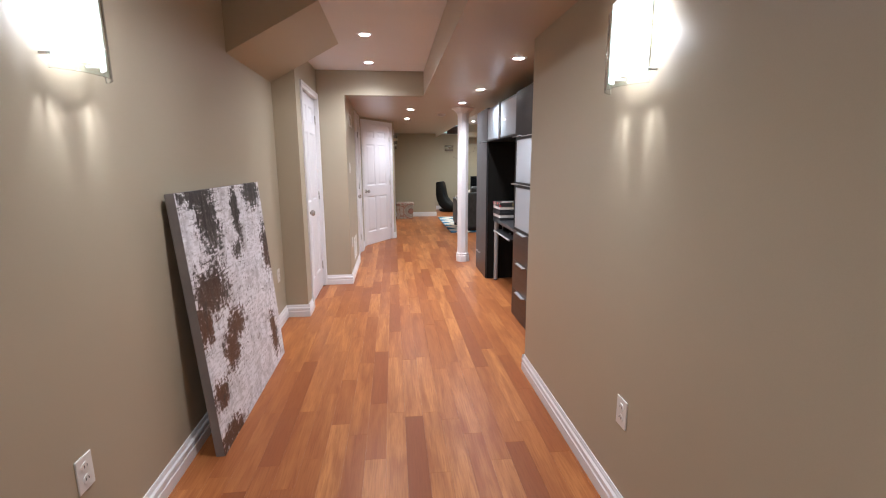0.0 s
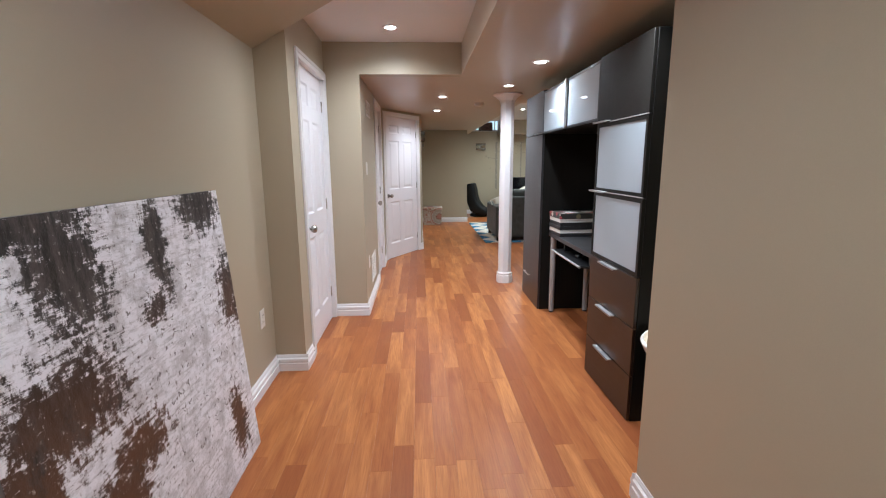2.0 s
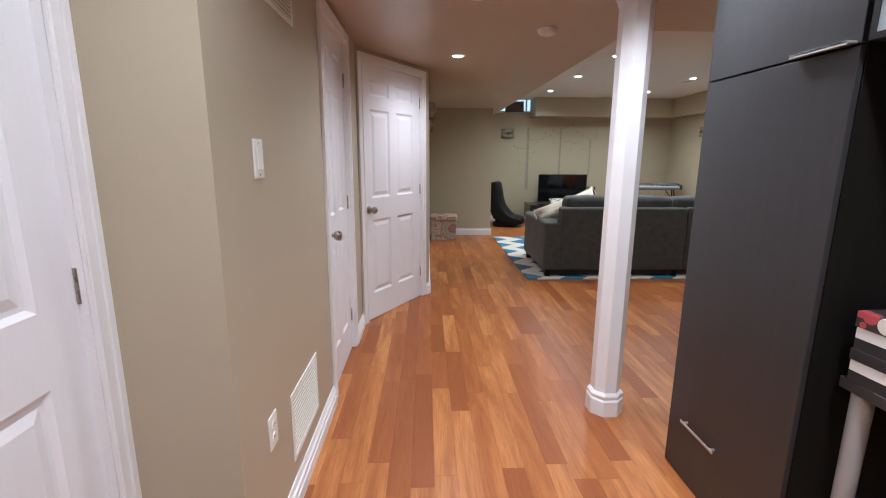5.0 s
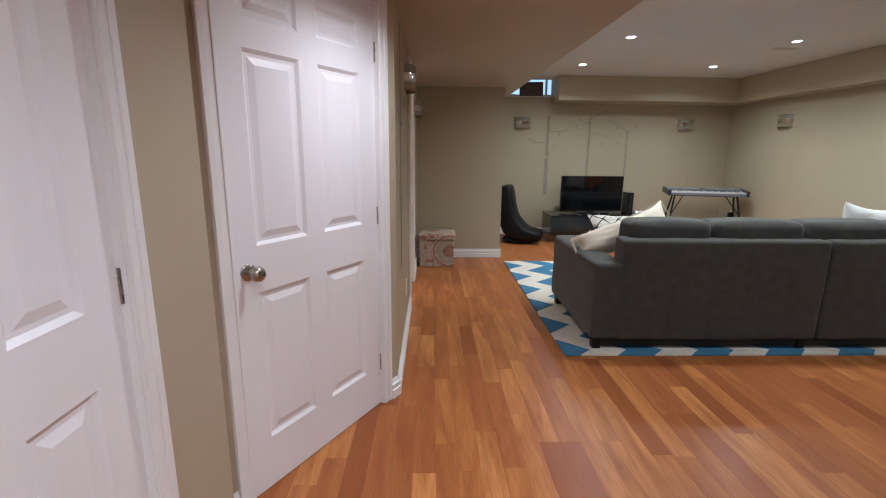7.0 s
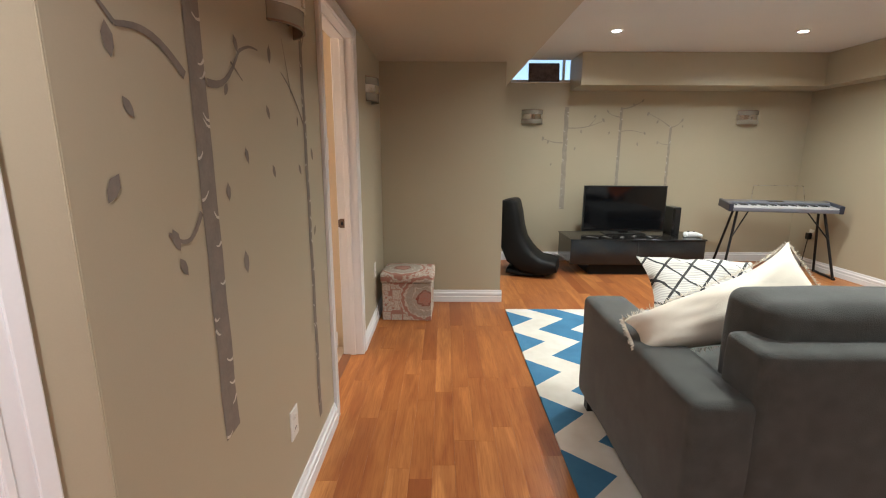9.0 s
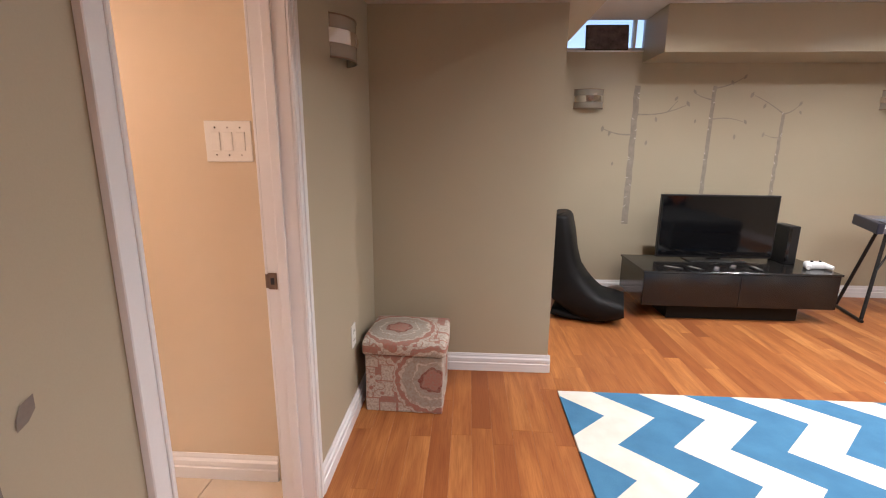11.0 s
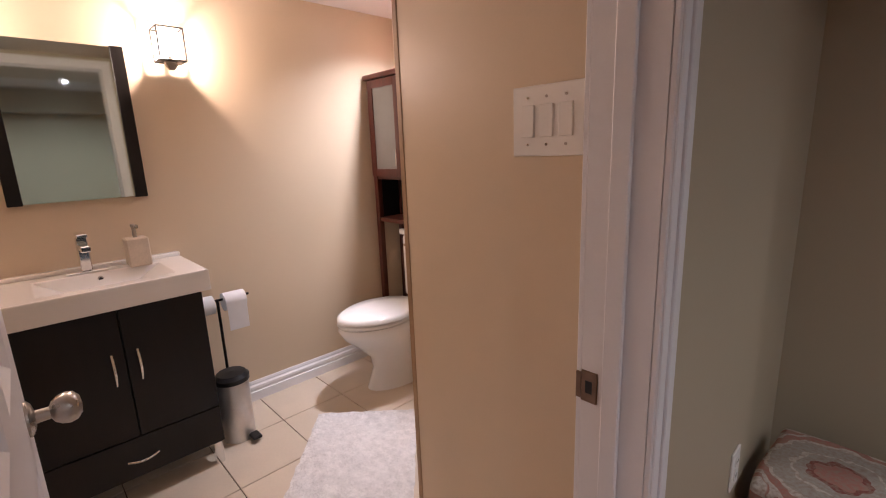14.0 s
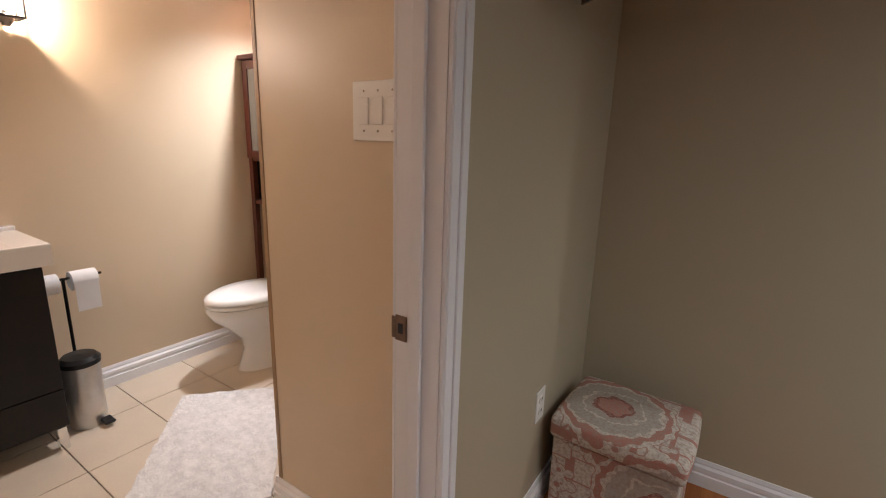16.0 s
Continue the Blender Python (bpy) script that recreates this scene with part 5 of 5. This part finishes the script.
birch(W2, 3.745, 0.95, 1.72, 0.030, [((3.745, 1.71), (3.47, 1.87), -0.01, 0.006), ((3.745, 1.71), (3.885, 1.80), 0.02, 0.006), ((3.745, 1.50), (3.60, 1.53), 0.01, 0.005)], [(3.46, 1.90, 0.06), (3.89, 1.82, 0.05), (3.60, 1.55, 0.05), (3.58, 1.80, 0.05), (3.88, 1.74, 0.04)], DECAL_PALE, 5, 8)

# ---- bathroom ----
CERAMIC = surface("white_ceramic", (0.82, 0.80, 0.77), 0.12, 0.02, 5, 90, 0.0)
SATIN = surface("satin_steel", (0.62, 0.60, 0.58), 0.34, 0.08, 30, 300, 0.08, 0.75)
FROST_GREY = surface("grey_frosted_glass", (0.20, 0.195, 0.18), 0.22, 0.05, 8, 120, 0.05)
MAHOGANY = surface("mahogany", (0.080, 0.022, 0.013), 0.35, 0.35, 4, 60, 0.2, stretch=(8, 8, 0.6))
VANITY = surface("dark_espresso_lacquer", (0.009, 0.0075, 0.0065), 0.35, 0.2, 4, 90, 0.15, stretch=(1, 6, 1))
VANITY.node_tree.nodes["Principled BSDF"].inputs["Specular IOR Level"].default_value = 0.3
MIRROR = surface("mirror_silver", (0.68, 0.79, 0.77), 0.01, 0.0, 3, 50, 0.0, 1.0)
MIRROR.node_tree.nodes["Principled BSDF"].inputs["Roughness"].default_value = 0.01
van = thing("bathroom_vanity", pose(-1.43, 9.915, 0), "dark espresso vanity cabinet with a white basin top", "vanity")
part("carcass", boxed(-0.42, 0.005, 0.105, -0.018, 0.620, 0.812, 0.002), VANITY, van)
for y0, y1, hy in ((0.006, 0.318, 0.278), (0.322, 0.619, 0.362)):
    d = part("cabinet_door", boxed(-0.018, y0, 0.28, 0.0, y1, 0.808, 0.002), VANITY, van)
    bm = bmesh.new()
    prev = None
    for k in range(9):
        t = k / 8
        p = Vector((0.002 + 0.024 * math.sin(math.pi * t), hy, 0.515 + 0.125 * t))
        if prev:
            tube(bm, prev, p, 0.0055, sides=8)
        prev = p
    part("handle", bm, CHROME, d, "bowed chrome handle", 60)
d = part("drawer_front", boxed(-0.018, 0.006, 0.108, 0.0, 0.619, 0.276, 0.002), VANITY, van)
bm, prev = bmesh.new(), None
for k in range(9):
    t = k / 8
    p = Vector((0.002 + 0.024 * math.sin(math.pi * t), 0.262 + 0.105 * t, 0.185))
    if prev:
        tube(bm, prev, p, 0.0055, sides=8)
    prev = p
part("handle", bm, CHROME, d, "bowed chrome handle", 60)
for x in (-0.40, -0.04):
    for y in (0.015, 0.575):
        part("leg", boxed(x, y, 0.0, x + 0.035, y + 0.035, 0.106, 0.002), CHROME, van, "square chrome leg")
bm = bmesh.new()
x0, x1, y0, y1, z0, z1 = -0.44, 0.012, -0.02, 0.655, 0.813, 0.902
bx0, bx1, by0, by1 = -0.325, -0.045, 0.11, 0.545
corners = lambda a, b, c, d, z: [bm.verts.new((x, y, z)) for x, y in ((a, c), (b, c), (b, d), (a, d))]
under, edge = corners(x0, x1, y0, y1, z0), corners(x0, x1, y0, y1, z1)
rim = corners(bx0, bx1, by0, by1, z1)
low = corners(bx0 + 0.03, bx1 - 0.03, by0 + 0.10, by1 - 0.10, z1 - 0.062)
for p, q in ((under, edge), (edge, rim), (rim, low)):
    for k in range(4):
        bm.faces.new((p[k], p[(k + 1) % 4], q[(k + 1) % 4], q[k]))
bm.faces.new(low), bm.faces.new(under[::-1])
soft = [e for e in bm.edges if all(v in edge or v in rim for v in e.verts) and (e.verts[0] in edge) == (e.verts[1] in edge)]
bmesh.ops.bevel(bm, geom=soft, offset=0.006, segments=3, affect="EDGES", profile=0.5)
part("back_lip", boxed(x0, y0, z1 - 0.001, x0 + 0.035, y1, z1 + 0.018, 0.005, 2), CERAMIC, van)
part("basin_top", bm, CERAMIC, van, "glossy white basin top")
part("drain", lathe(bmesh.new(), [(0.018, 0.8405), (0.018, 0.843), (0.0, 0.843)], 18, pose(-0.20, 0.325, 0)), CHROME, van, "", 40)
part("overflow", tube(bmesh.new(), (bx0 + 0.004, 0.325, 0.876), (bx0 + 0.014, 0.325, 0.874), 0.012, sides=14), NICKEL, van)
part("overflow_hole", tube(bmesh.new(), (bx0 + 0.0135, 0.325, 0.874), (bx0 + 0.0155, 0.325, 0.8737), 0.008, sides=14), BLACK, van, "dark overflow opening")
fau = thing("basin_faucet", pose(-1.80, 10.205, 0.902), "chrome single-lever faucet on the basin", "faucet")
part("deck_plate", boxed(-0.025, -0.075, 0.0, 0.025, 0.075, 0.008, 0.002), CHROME, fau)
part("body", boxed(-0.02, -0.02, 0.008, 0.02, 0.02, 0.150, 0.004), CHROME, fau)
part("spout", boxed(0.0, -0.017, 0.100, 0.115, 0.017, 0.125, 0.004), CHROME, fau)
part("lever", boxed(-0.03, -0.019, 0.153, 0.075, 0.019, 0.170, 0.003), CHROME, fau)
STONE = surface("travertine", (0.55, 0.46, 0.36), 0.6, 0.15, 14, 120, 0.3)
soap = thing("soap_dispenser", pose(-1.765, 10.39, 0.902), "square beige stone soap dispenser with metal pump", "soap dispenser")
part("bottle", boxed(-0.043, -0.043, 0.0, 0.043, 0.043, 0.125, 0.005), STONE, soap)
part("pump_stem", tube(bmesh.new(), (0, 0, 0.125), (0, 0, 0.175), 0.008, sides=12), NICKEL, soap)
part("nozzle", boxed(-0.010, -0.010, 0.168, 0.050, 0.010, 0.184, 0.002), NICKEL, soap)

mir = thing("wall_mirror", pose(-1.868, 10.01, 1.20), "rectangular mirror with dark wooden side rails", "mirror")
part("mirror_glass", boxed(0.0, 0.0, 0.0, 0.014, 0.47, 0.632), MIRROR, mir, "reflecting glass")
for y in (0.0, 0.428):
    part("side_rail", boxed(0.0, y - 0.003, -0.004, 0.024, y + 0.045, 0.636, 0.002), VANITY, mir)
SHADE_LIT = glow("lit_cube_glass", (1.0, 0.86, 0.70), 12.0)


def lantern(y):
    s = thing("wall_lantern", pose(-1.868, y, 1.86), "lit square glass lantern with a dark metal frame", "wall lamp", "bathroom lanterns")
    part("back_plate", boxed(0.0, -0.03, -0.07, 0.012, 0.03, -0.01, 0.003), NICKEL, s)
    part("arm", tube(bmesh.new(), (0.01, 0, -0.045), (0.09, 0, -0.06), 0.008, sides=10), NICKEL, s)
    part("cup", lathe(bmesh.new(), [(0.012, -0.115), (0.026, -0.098), (0.030, -0.075)], 18, pose(0.09, 0, 0)), NICKEL, s, "", 40)
    part("glass_cube", boxed(0.050, -0.040, -0.055, 0.130, 0.040, 0.038, 0.006, 2), SHADE_LIT, s, "glowing white glass cube").visible_shadow = False
    bm = bmesh.new()
    a, z0, z1 = 0.052, -0.080, 0.055
    for dx in (-a, a):
        for dy in (-a, a):
            tube(bm, (0.09 + dx, dy, z0), (0.09 + dx, dy, z1), 0.0035, sides=6)
    for z in (z0, z1):
        for p, q in (((-a, -a), (a, -a)), ((a, -a), (a, a)), ((a, a), (-a, a)), ((-a, a), (-a, -a))):
            tube(bm, (0.09 + p[0], p[1], z), (0.09 + q[0], q[1], z), 0.0035, sides=6)
    part("frame", bm, BLACKBROWN, s)
    part("bottom_tray", boxed(0.09 - a, -a, z0 - 0.003, 0.09 + a, a, z0 + 0.003), BLACKBROWN, s)


for y in (9.84, 10.645):
    lantern(y)

roll = thing("toilet_paper_stand", pose(-1.70, 10.665, 0), "dark metal stand holding a white paper roll", "paper stand")
part("post", tube(bmesh.new(), (0, 0, 0.01), (0, 0, 0.68), 0.007, sides=12), BLACKBROWN, roll, "", 40)
part("base", lathe(bmesh.new(), [(0.07, 0.0), (0.07, 0.008), (0.01, 0.014)], 24), BLACKBROWN, roll, "", 40)
part("arm", tube(bmesh.new(), (0, -0.14, 0.675), (0, 0.15, 0.675), 0.006, sides=10), BLACKBROWN, roll, "", 40)
part("paper_roll", tube(bmesh.new(), (0, -0.122, 0.660), (0, -0.022, 0.660), 0.045, sides=28), WHITE_CLOTH, roll, "white paper roll", 40)
part("paper_roll", tube(bmesh.new(), (0, 0.025, 0.660), (0, 0.125, 0.660), 0.045, sides=28), WHITE_CLOTH, roll, "white paper roll", 40)
part("loose_sheet", boxed(0.043, 0.028, 0.52, 0.0445, 0.122, 0.665), WHITE_CLOTH, roll)
tin = thing("pedal_bin", pose(-1.585, 10.645, 0), "small chrome pedal bin with a black lid", "bin")
part("body", lathe(bmesh.new(), [(0.072, 0.0), (0.074, 0.012), (0.074, 0.30), (0.070, 0.305)], 32), SATIN, tin, "", 40)
part("lid", lathe(bmesh.new(), [(0.079, 0.303), (0.080, 0.325), (0.065, 0.342), (0.0, 0.348)], 32), BLACK, tin, "black plastic lid", 40)
part("pedal", boxed(0.06, 0.02, 0.015, 0.125, 0.065, 0.030, 0.005), BLACK, tin)

toi = thing("toilet", pose(-1.47, 11.45, 0) @ Matrix.Diagonal((1, 1, 1.085, 1)), "white ceramic toilet with the lid closed", "toilet")


def oval(bm, rings, sides=36):
    """Rings of (centre y, half width, half length, z)."""
    rows = []
    for cy, w, h, z in rings:
        row = []
        for k in range(sides):
            a = 2 * math.pi * k / sides
            y = math.sin(a)
            row.append(bm.verts.new((w * math.cos(a) * (1.0 - 0.10 * max(0, -y)), cy + h * y, z)))
        rows.append(row)
    for p, q in zip(rows, rows[1:]):
        for k in range(sides):
            bm.faces.new((p[k], p[(k + 1) % sides], q[(k + 1) % sides], q[k]))
    bm.faces.new(rows[0][::-1]), bm.faces.new(rows[-1])
    return bm


part("bowl", oval(bmesh.new(), [(0.10, 0.118, 0.205, 0.0), (0.10, 0.114, 0.195, 0.02), (0.11, 0.100, 0.168, 0.11), (0.10, 0.108, 0.178, 0.18), (0.06, 0.140, 0.210, 0.25), (0.015, 0.172, 0.245, 0.315), (0.0, 0.187, 0.260, 0.365), (0.0, 0.180, 0.252, 0.382)]), CERAMIC, toi, "", 60)
part("seat", oval(bmesh.new(), [(0.0, 0.176, 0.247, 0.383), (0.0, 0.190, 0.260, 0.388), (0.0, 0.193, 0.263, 0.398), (0.0, 0.186, 0.256, 0.405)]), CERAMIC, toi, "", 60)
part("lid", oval(bmesh.new(), [(0.0, 0.172, 0.243, 0.4055), (0.0, 0.174, 0.245, 0.410), (0.0, 0.192, 0.262, 0.413), (0.0, 0.190, 0.260, 0.428), (0.0, 0.168, 0.238, 0.440), (0.0, 0.09, 0.14, 0.446)]), CERAMIC, toi, "", 60)
part("rear_deck", boxed(-0.13, 0.20, 0.20, 0.13, 0.37, 0.40, 0.02, 3), CERAMIC, toi, "", 50)
part("tank", boxed(-0.200, 0.350, 0.39, 0.200, 0.518, 0.765, 0.022, 3), CERAMIC, toi, "", 50)
part("tank_lid", boxed(-0.210, 0.338, 0.766, 0.210, 0.524, 0.80, 0.010, 3), CERAMIC, toi, "", 50)
part("flush_lever", boxed(-0.17, 0.338, 0.70, -0.09, 0.351, 0.715, 0.003), CHROME, toi)

eta = thing("over_toilet_cabinet", pose(-1.855, 11.750, 0) @ Matrix.Diagonal((1, 1, 0.978, 1)), "mahogany over-toilet cabinet with frosted glass doors", "cabinet")
for x in (0.0, 0.60):
    for y in (0.0, 0.18):
        part("leg", boxed(x, y, 0.0, x + 0.035, y + 0.035, 1.83, 0.002), MAHOGANY, eta)
bm = boxed(0.0, 0.006, 1.21, 0.635, 0.21, 1.228)
box(bm, 0.0, 0.006, 0.93, 0.635, 0.21, 0.955), box(bm, 0.035, 0.195, 0.955, 0.60, 0.205, 1.83)
box(bm, 0.0, 0.012, 0.93, 0.015, 0.21, 1.83), box(bm, 0.62, 0.012, 0.93, 0.635, 0.21, 1.83)
part("shelf_case", bm, MAHOGANY, eta)
# black back and side sheets, added so the open shelf comes out dark
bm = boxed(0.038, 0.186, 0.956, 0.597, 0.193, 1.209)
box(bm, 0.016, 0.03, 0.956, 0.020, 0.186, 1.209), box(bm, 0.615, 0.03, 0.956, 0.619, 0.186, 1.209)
part("niche_lining", bm, BLACK, eta, "added black sheets that darken the open shelf")
part("cornice", boxed(-0.010, -0.034, 1.825, 0.645, 0.215, 1.855, 0.006), MAHOGANY, eta)
for x0, x1, hx in ((0.012, 0.315, 0.285), (0.320, 0.623, 0.350)):
    bm = bmesh.new()
    f = 0.048
    box(bm, x0, -0.018, 1.23, x0 + f, 0.0, 1.82, 0.002), box(bm, x1 - f, -0.018, 1.23, x1, 0.0, 1.82, 0.002)
    box(bm, x0 + f, -0.018, 1.23, x1 - f, 0.0, 1.23 + f), box(bm, x0 + f, -0.018, 1.82 - f, x1 - f, 0.0, 1.82)
    d = part("glass_door", bm, MAHOGANY, eta)
    part("pane", boxed(x0 + f, -0.011, 1.23 + f, x1 - f, -0.006, 1.82 - f), FROST_GREY, d, "frosted glass pane")
    part("handle", boxed(hx - 0.004, -0.036, 1.30, hx + 0.004, -0.026, 1.39, 0.002), CHROME, d, "slim metal handle")
    part("hinge", boxed(x0 + 0.002 if hx < 0.3 else x1 - 0.012, -0.022, 1.72, x0 + 0.012 if hx < 0.3 else x1 - 0.002, -0.017, 1.77), CHROME, d)

SHAG = surface("white_shag", (0.66, 0.63, 0.61), 0.95, 0.20, 26, 90, 0.9, dist=0.006)
mat = thing("bath_mat", pose(-1.443, 11.002, 0.0, 0, 0, -42), "white shaggy bath mat on the tiles", "bath mat")
bm = bmesh.new()
bmesh.ops.create_grid(bm, x_segments=90, y_segments=60, size=0.5, matrix=Matrix.Translation((0.41, 0.26, 0.014)) @ Matrix.Diagonal((0.82, 0.52, 1, 1)))
for v in bm.verts:
    v.co.z += 0.005 * noise.noise(v.co * 40) + 0.004 * noise.noise(v.co * 14 + Vector((3, 0, 0)))
    v.co.x += 0.006 * noise.noise(v.co * 25 + Vector((9, 1, 0)))
    v.co.y += 0.006 * noise.noise(v.co * 25 + Vector((1, 9, 0)))
got = bmesh.ops.extrude_face_region(bm, geom=list(bm.faces))
for v in got["geom"]:
    if isinstance(v, bmesh.types.BMVert):
        v.co.z = 0.001
part("shag_sheet", bm, SHAG, mat, "", 60)

# ---- pieces of the floors ----
TILE = surface("beige_ceramic_tile", (0.60, 0.50, 0.385), 0.32, 0.07, 4, 90, 0.12)


def chamfered(bm, x0, y0, x1, y1, z0, z1, c):
    """A floor piece: a slab with a chamfered top edge and no underside."""
    rings = []
    for inset, z in ((0.0, z0), (0.0, z1 - c), (c, z1)):
        rings.append([bm.verts.new((x, y, z)) for x, y in ((x0 + inset, y0 + inset), (x1 - inset, y0 + inset), (x1 - inset, y1 - inset), (x0 + inset, y1 - inset))])
    for p, q in zip(rings, rings[1:]):
        for i in range(4):
            bm.faces.new((p[i], p[(i + 1) % 4], q[(i + 1) % 4], q[i]))
    bm.faces.new(rings[-1])
    return bm


bath_floor = bpy.data.objects["floor_bath"]
tile_mesh = mesh_of("tile", chamfered(bmesh.new(), 0.002, 0.002, 0.348, 0.348, -0.006, 0.0, 0.0015), TILE)
for i in range(6):
    for j in range(8):
        o = new("tile", tile_mesh)
        o.parent, o.location = bath_floor, (-1.90 + i * 0.35, 9.105 + j * 0.35, 0)

BOARD = 0.101
LENGTHS = (0.52, 0.64, 0.76, 0.88, 1.00)
boards = {s: mesh_of("board", chamfered(bmesh.new(), 0.0, 0.0, BOARD - 0.0003, s - 0.0003, -0.012, 0.0, 0.0004), WOOD) for s in LENGTHS}
rest, rng, made = bmesh.new(), random.Random(11), 0
for i in range(64):
    x = -0.86 + i * BOARD
    y = -2.6 - rng.uniform(0, 0.8)
    while y < 13.7:
        s = rng.choice(LENGTHS)
        if (x + BOARD > 0.26 or y + s < 9.25) and x < 5.48 and (x < 1.99 or y > 5.9) and y > -2.75:
            if -0.72 < x < 1.40 and 0.9 < y < 8.4 and made < 300 or (1.40 <= x < 2.0 and 6.2 < y < 8.4 and made < 300):
                o = new("board", boards[s])
                o.parent, o.location = floor, (x, y, 0)
                made += 1
            else:
                chamfered(rest, x, y, x + BOARD - 0.0003, y + s - 0.0003, -0.012, 0.0, 0.0004)
        y += s
tagged(part("boards", rest, WOOD_REST, floor), kind="stuff")
